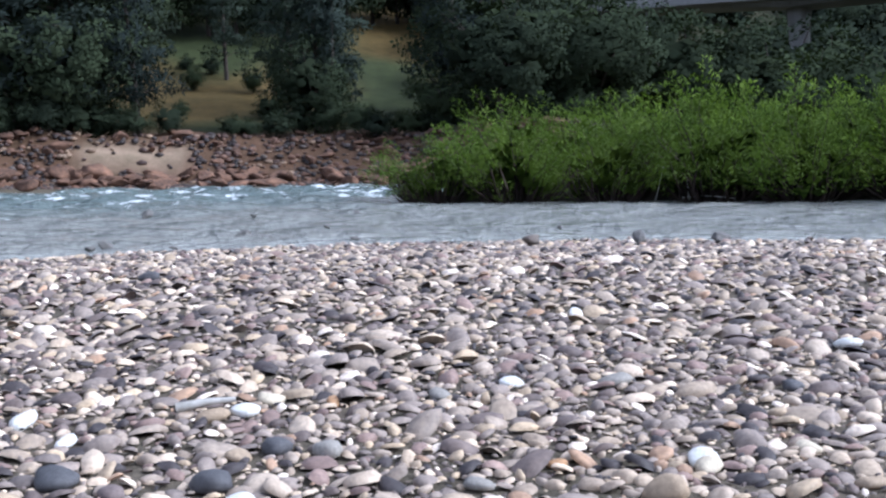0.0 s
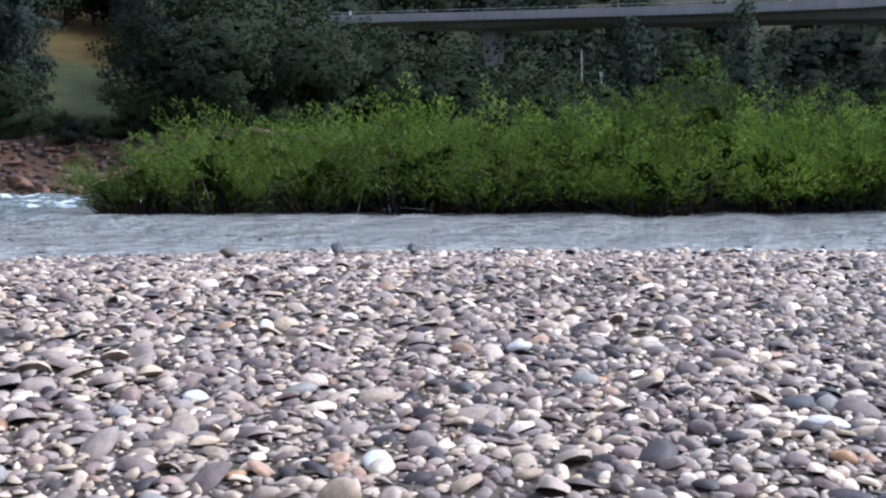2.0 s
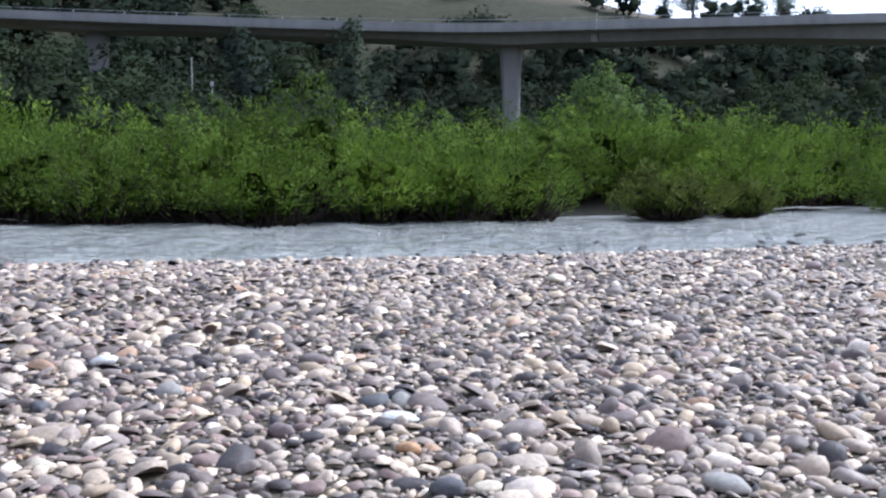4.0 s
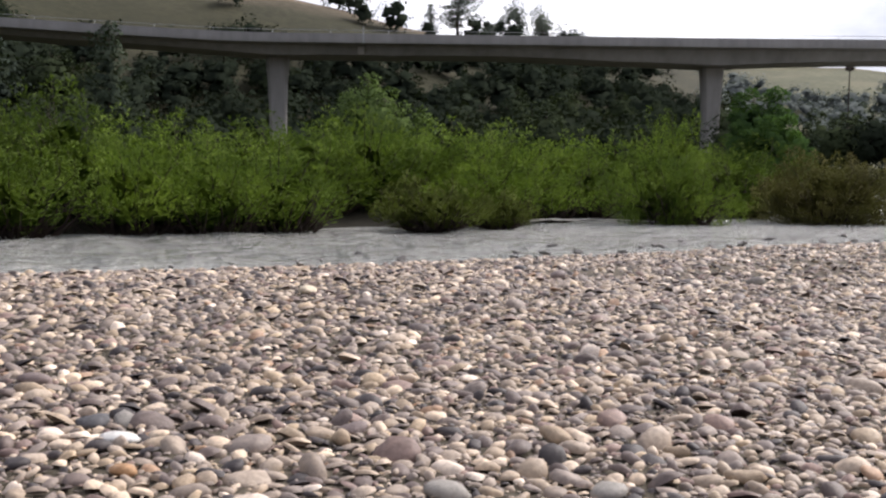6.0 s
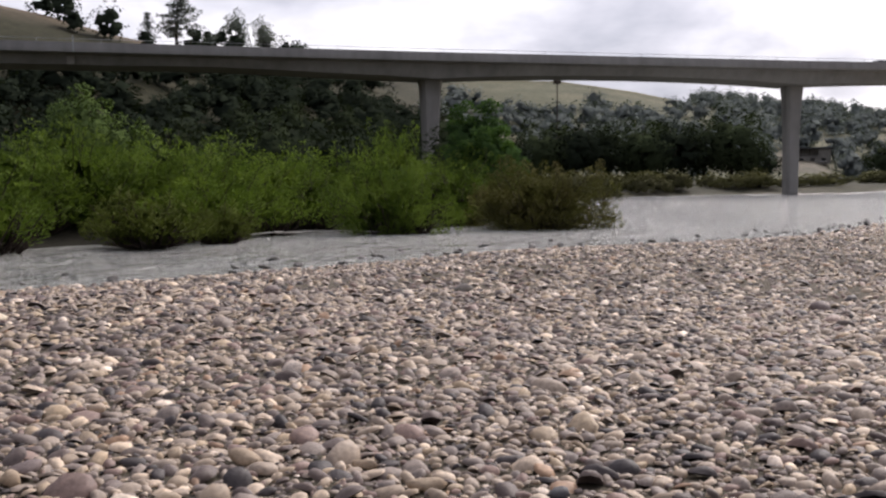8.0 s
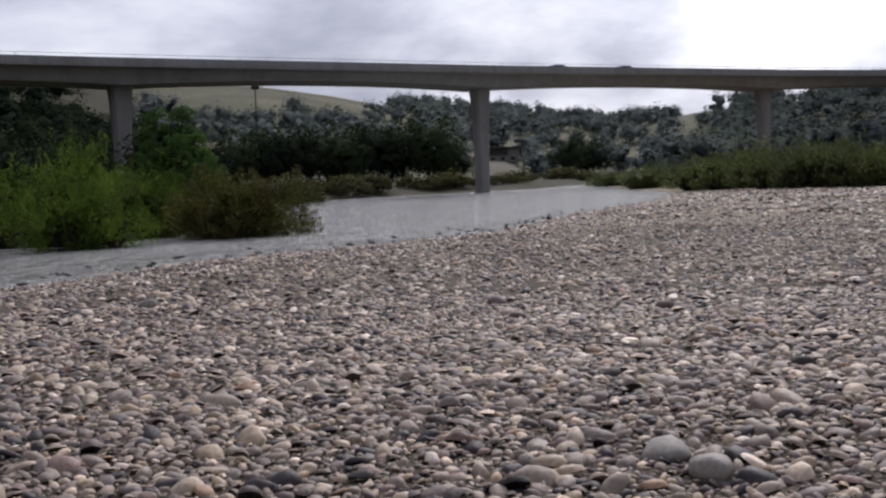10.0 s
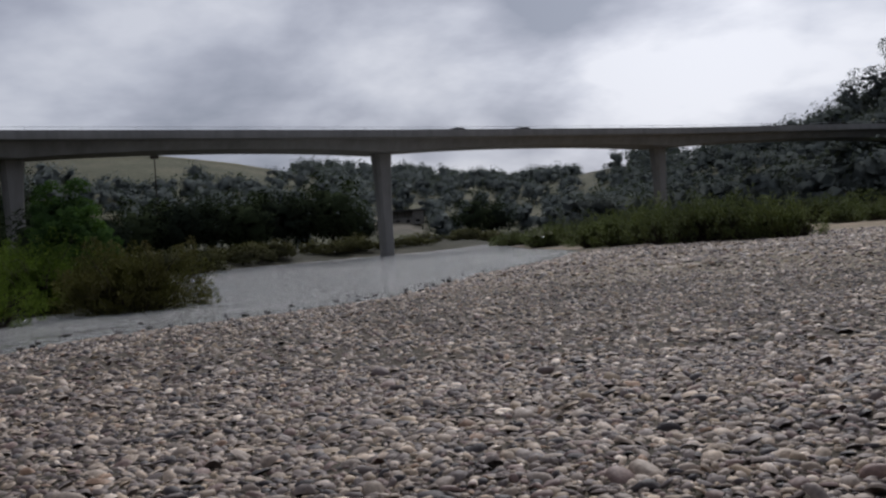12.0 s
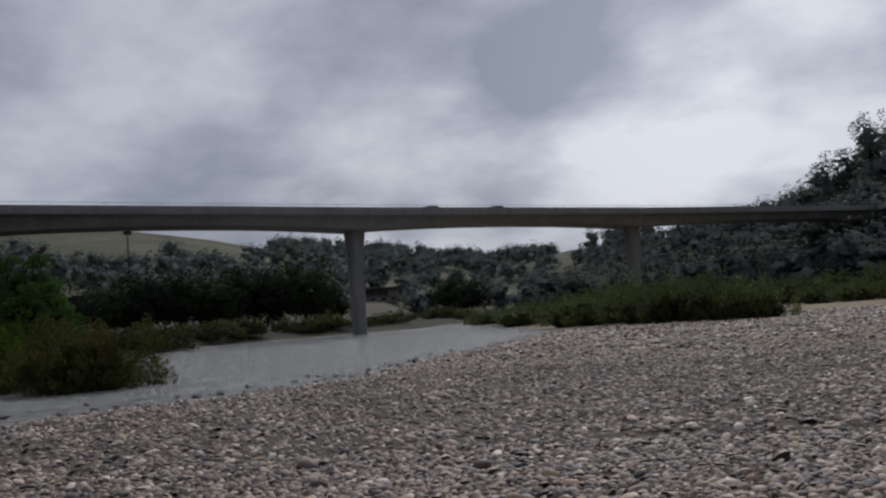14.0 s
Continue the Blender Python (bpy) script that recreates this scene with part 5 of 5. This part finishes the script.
# ---- boulders, drift and small things ----
def rock_meshes(seed, count, mat, sharp=0.8):
    """Broken, slightly rounded rocks about 1 across."""
    gen = np.random.default_rng(seed)
    base = ball(3)
    found = []
    for _ in range(count):
        v = base[0].copy()
        for _ in range(14):
            d = gen.normal(0, 1, 3)
            d /= np.linalg.norm(d)
            over = np.maximum(v @ d - gen.uniform(0.3, 0.8), 0)
            v -= over[:, None] * d * sharp
        lump = np.array([noise.noise(Vector(p) * 2.1 + Vector((seed, _, 0))) for p in v])
        v *= (1 + 0.22 * lump)[:, None]
        v *= [0.5, 0.5 * gen.uniform(0.6, 0.95), 0.5 * gen.uniform(0.45, 0.8)]
        found.append(mesh_of("rock", v, base[1], mat, sharp < 0.9))
    return found


def rock(name, me, x, y, z, size, gen, label, category="rock", group=""):
    ob = new(name, me)
    ob.matrix_basis = Matrix.LocRotScale((x, y, z), Euler((gen.normal(0, 0.2), gen.normal(0, 0.2), gen.uniform(0, 6.28))), size if isinstance(size, tuple) else (size,) * 3)
    return tagged(ob, label, category, group)


def build_rocks():
    gen = np.random.default_rng(91)
    grey, red = rock_meshes(3, 4, MAT_BOULDER), rock_meshes(4, 6, MAT_RED_ROCK, 0.95)
    brown = rock_meshes(5, 1, plain_stone("brown_boulder", (0.16, 0.13, 0.11)))
    # Three boulders on the near shore, and stones standing in the shallows.
    rock("boulder", brown[0], -14.4, 7.45, ground_z(-14.4, 7.45) + 0.10, 0.42, gen, "brown angular boulder on the gravel at the water", "boulder")
    rock("boulder", grey[0], -15.3, 10.0, ground_z(-15.3, 10.0) + 0.10, (0.52, 0.40, 0.40), gen, "flat-topped grey boulder at the water's edge", "boulder")
    rock("boulder", grey[1], -15.5, 11.8, ground_z(-15.5, 11.8) + 0.10, (0.72, 0.5, 0.42), gen, "broad grey boulder half in the shallows", "boulder")
    for x, y, size in ((-34.3, 5.3, 0.55), (-23.8, 5.6, 0.42), (-22.6, 2.5, 0.40), (-23.8, 1.4, 0.30), (-21.9, 2.1, 0.25), (-8.7, 24.7, 0.34), (-5.9, 24.9, 0.36), (-12.4, 20.9, 0.30), (-10.6, 26.9, 0.28), (-13.5, 19.8, 0.24), (11.0, 41.5, 0.3), (14.5, 46.6, 0.35), (16.8, 49.5, 0.4), (19.0, 53.6, 0.4), (20.2, 57.0, 0.35), (24.0, 61.5, 0.4), (12.6, 43.6, 0.3), (-1.6, 31.6, 0.28), (2.6, 36.2, 0.3)):
        rock("shallows_stone", grey[int(gen.integers(4))], x, y, float(water_level(y)) + 0.02, size, gen, "dark wet stone standing out of the shallow water", "stone", "stones in the shallows")
    shore = np.array(NEAR_SHORE[2:20], float)
    for n in range(100):
        k = int(gen.integers(0, 16))
        if 1 < k < 6 and gen.uniform() < 0.6:
            continue
        a, b = shore[k], shore[k + 1]
        way = (b - a) / np.linalg.norm(b - a)
        x, y = a + (b - a) * gen.uniform() + np.array([-way[1], way[0]]) * abs(gen.normal(0.2, 1.5 if k > 1 else 4.0))
        size = gen.uniform(0.14, 0.34) * (0.8 if k < 6 else 1.0)
        rock("shallows_stone", grey[int(gen.integers(4))], x, y, float(water_level(y)) + 0.16 * size + (0.05 if k < 6 else 0.0), (size * 1.5, size, size * 0.75), gen, "dark wet stone standing out of the shallow water", "stone", "stones in the shallows")
    # Broken red-brown rock along the far left bank, and the rubble between.
    for _ in range(290):
        az, d = gen.uniform(59, 89), gen.uniform(-0.5, 1) ** 2 * 7.0 if gen.uniform() < 0.75 else gen.uniform(3, 10)
        r = 68.6 + (az < 72) * (72 - az) * 0.12
        x, y = heading(az, r + d + gen.uniform(-0.5, 1.2))
        if 78.4 < az < 84.2 and 71 < math.hypot(x, y) < 75 and gen.uniform() < 0.85:
            continue
        size = gen.uniform(0.4, 1.15) ** 1.4 * (1.5 if d < 3 else 1.0) + 0.12
        rock("bank_rock", red[int(gen.integers(6))], x, y, max(ground_z(x, y), float(water_level(y))) + 0.18 * size, (size * 1.5, size * 1.15, size * 1.0), gen, "broken reddish brown rock on the river bank", "rock", "rocks of the far bank")
    base = ball(1)
    pieces = []
    for _ in range(3200):
        az, d = gen.uniform(58, 90), gen.uniform(-0.3, 1) ** 2 * 8.5
        r = 68.6 + (az < 72) * (72 - az) * 0.12 + d
        x, y = heading(az, r)
        if 78.4 < az < 84.2 and 71.2 < r < 74.6 and gen.uniform() < 0.85:
            continue
        size = gen.uniform(0.10, 0.34)
        v = base[0] * gen.uniform(0.55, 1.0, (len(base[0]), 1)) * [1.4 * size, 1.0 * size, 0.8 * size]
        c, k = math.cos(az * 31), math.sin(az * 31)
        pieces.append((v @ np.array([(c, k, 0), (-k, c, 0), (0, 0, 1)]) + [x, y, max(ground_z(x, y), float(water_level(y))) + 0.25 * size], base[1]))
    tagged(new("bank_rubble", mesh_of("bank_rubble", *joined(pieces), MAT_RUBBLE)), "reddish and grey rubble between the bank rocks", "rubble", kind="stuff")


build_rocks()


def pole(name, x, y, z0, z1, radius, mat, label, category, head=None):
    bm = bmesh.new()
    bmesh.ops.create_cone(bm, cap_ends=True, segments=8, radius1=radius, radius2=radius * 0.75, depth=z1 - z0, matrix=Matrix.Translation((0, 0, (z1 - z0) / 2)))
    ob = tagged(new(name), label, category)
    ob.location = (x, y, z0)
    part("shaft", bm, mat, ob)
    if head:
        bm = bmesh.new()
        bmesh.ops.create_cube(bm, size=1.0, matrix=Matrix.Translation((0, 0, z1 - z0 - head[2] / 2)) @ Matrix.Diagonal((*head, 1)))
        bmesh.ops.bevel(bm, geom=bm.edges[:], offset=0.02, segments=1, affect="EDGES")
        part("plate", bm, mat, ob)
    return ob


pole("marker_post", -113.2, 81.8, ground_z(-113.2, 81.8) - 0.3, 18.6, 0.12, MAT_WHITE, "tall white marker post beside the bridge approach", "post", (0.34, 0.10, 0.5))
pole("utility_pole", -67.3, 74.3, ground_z(-67.3, 74.3) - 0.3, 9.6, 0.07, MAT_DEAD, "thin pale wooden utility pole behind the willows", "pole")
pole("marker_post", -63.0, 72.0, ground_z(-63.0, 72.0) - 0.2, 7.2, 0.04, MAT_WHITE, "thin white marker post behind the willows", "post", (0.34, 0.06, 0.5))


pole("utility_pole", *heading(-4.0, 232), ground_z(*heading(-4.0, 232)) - 0.3, 20.2, 0.16, MAT_BARK, "dark wooden utility pole on the wooded hillside", "pole", (1.7, 0.14, 0.9))


def driftwood(points, radius, label):
    v, f = tube(points, np.linspace(radius, radius * 0.45, len(points)), 7)
    ob = new("driftwood_log", mesh_of("driftwood_log", v, f, MAT_DEAD, True))
    return tagged(ob, label, "driftwood")


driftwood([(-8.3, 42.6, -1.02), (-7.0, 43.6, -1.0), (-5.6, 44.3, -1.05), (-4.2, 44.6, -1.1)], 0.035, "bleached driftwood log lying along the water's edge")
driftwood([(-9.0, 40.2, -0.95), (-7.9, 40.8, -0.86), (-7.0, 41.3, -0.95)], 0.035, "pale dead branch caught in the willows")
driftwood([(-30.0, 22.2, -0.72), (-29.3, 22.6, -0.66), (-28.4, 23.1, -0.76)], 0.025, "bleached drift log under the willows")
driftwood([(-30.7, 21.6, -0.9), (-30.4, 21.7, 0.1), (-30.6, 22.0, 0.5)], 0.02, "pale dead willow stem standing in the water")
driftwood([(-29.6, 22.2, -0.9), (-29.7, 22.2, 0.0), (-29.4, 22.5, 0.4)], 0.02, "pale dead willow stem standing in the water")

driftwood([(-6.50, 0.70, ground_z(-6.50, 0.70) + 0.06), (-6.45, 0.86, ground_z(-6.45, 0.86) + 0.09), (-6.41, 1.0, ground_z(-6.41, 1.0) + 0.10)], 0.03, "short bleached stick lying among the cobbles")


def box(name, parent, mat, low, high, label=""):
    bm = bmesh.new()
    size = [b - a for a, b in zip(low, high)]
    bmesh.ops.create_cube(bm, size=1.0, matrix=Matrix.Translation([(a + b) / 2 for a, b in zip(low, high)]) @ Matrix.Diagonal((*size, 1)))
    bmesh.ops.bevel(bm, geom=bm.edges[:], offset=min(0.03, min(size) * 0.2), segments=1, affect="EDGES")
    return part(name, bm, mat, parent, label)


def build_lodge():
    """The low building on the bare slope of the far bank."""
    x, y = heading(-16.7, 306)
    thing = tagged(new("riverside_building"), "low pale building with dark flat roof on bare slope", "building")
    thing.matrix_basis = Matrix.LocRotScale((x, y, ground_z(x, y) - 0.8), Euler((0, 0, radians(-16.7))), None)
    box("wall", thing, MAT_PLASTER, (-6.0, 0.0, 0.0), (6.0, 5.0, 2.0))
    box("wall", thing, MAT_PLASTER, (-6.0, 0.3, 2.004), (-3.6, 5.0, 4.0))
    box("wall", thing, MAT_PLASTER, (2.8, 0.3, 2.004), (6.0, 5.0, 4.0))
    box("wall", thing, MAT_PLASTER, (-3.6, 2.6, 2.004), (2.8, 5.0, 4.0), "pale wall set back behind a dark porch")
    box("roof", thing, MAT_ASPHALT, (-6.6, -0.4, 4.004), (6.6, 5.5, 4.45), "dark flat roof with a wide overhang")
    for px in (-1.6, 0.6):
        box("porch_post", thing, MAT_BARK, (px - 0.1, 0.4, 2.004), (px + 0.1, 0.6, 4.0))
    for px in (-4.6, -1.5, 1.4, 4.2):
        window = box("window", thing, MAT_GLASS_DARK, (px - 0.6, -0.03, 0.7), (px + 0.6, 0.02, 1.6))
        box("sill", window, MAT_WHITE, (px - 0.7, -0.12, 0.6), (px + 0.7, 0.02, 0.69))


build_lodge()


# ---- cars on the bridge ----
def car_body(gen_mat):
    """Parts of a small car: body with wheel arches, cabin glass, wheels; nose to +x."""
    thing = new("car")
    half = 0.86
    side = [(-2.15, 0.35), (-2.2, 0.75), (-1.95, 0.95), (-1.3, 1.0), (0.75, 0.98), (1.75, 0.86), (2.15, 0.68), (2.15, 0.35)]
    bm = bmesh.new()
    a = [bm.verts.new((x, -half, z)) for x, z in side]
    b = [bm.verts.new((x, half, z)) for x, z in side]
    bm.faces.new(a)
    bm.faces.new(b[::-1])
    for i in range(len(side)):
        j = (i + 1) % len(side)
        bm.faces.new((a[j], a[i], b[i], b[j]))
    bmesh.ops.recalc_face_normals(bm, faces=bm.faces[:])
    bmesh.ops.bevel(bm, geom=bm.edges[:], offset=0.06, segments=2, affect="EDGES")
    part("body", bm, gen_mat, thing)
    for name, mat, rows in (("cabin", MAT_GLASS_DARK, [(-1.75, 0.97, 0.80), (-1.25, 1.40, 0.66), (0.15, 1.42, 0.66), (0.95, 0.97, 0.80)]), ("roof", gen_mat, [(-1.3, 1.405, 0.67), (-1.15, 1.47, 0.60), (0.0, 1.48, 0.60), (0.2, 1.425, 0.67)])):
        bm = bmesh.new()
        left = [bm.verts.new((x, -w, z)) for x, z, w in rows]
        right = [bm.verts.new((x, w, z)) for x, z, w in rows]
        bm.faces.new(left)
        bm.faces.new(right[::-1])
        for i in range(4):
            j = (i + 1) % 4
            bm.faces.new((left[j], left[i], right[i], right[j]))
        bmesh.ops.recalc_face_normals(bm, faces=bm.faces[:])
        part(name, bm, mat, thing)
    for x in (-1.35, 1.35):
        for y in (-0.78, 0.78):
            bm = bmesh.new()
            bmesh.ops.create_cone(bm, cap_ends=True, segments=16, radius1=0.32, radius2=0.32, depth=0.2, matrix=Matrix.Translation((x, y, 0.32)) @ Matrix.Rotation(radians(90), 4, "X"))
            bmesh.ops.bevel(bm, geom=bm.edges[:], offset=0.02, segments=1, affect="EDGES")
            part("wheel", bm, MAT_TYRE, thing)
    return thing


PAINT_DARK = spotted("dark_car_paint", (0.03, 0.032, 0.036), (0.05, 0.052, 0.058), 1.0, 0.3, 0.0, 0.01, 8.0, 0.6)
PAINT_GREY = spotted("grey_car_paint", (0.10, 0.10, 0.105), (0.14, 0.14, 0.145), 1.0, 0.3, 0.0, 0.01, 8.0, 0.6)
for k, s, mat, text, lane in ((4, 0.22, PAINT_DARK, "dark saloon car driving over the bridge", -2.6), (4, 0.44, PAINT_GREY, "grey hatchback car driving over the bridge", -2.6)):
    spot, way = along(k, s)
    car = tagged(car_body(mat), text, "car", "cars on the bridge")
    car.matrix_basis = pose(spot[0] - way[1] * lane, spot[1] + way[0] * lane, DECK_Z - 0.66 - 0.288, 0, 0, math.degrees(math.atan2(way[1], way[0])))
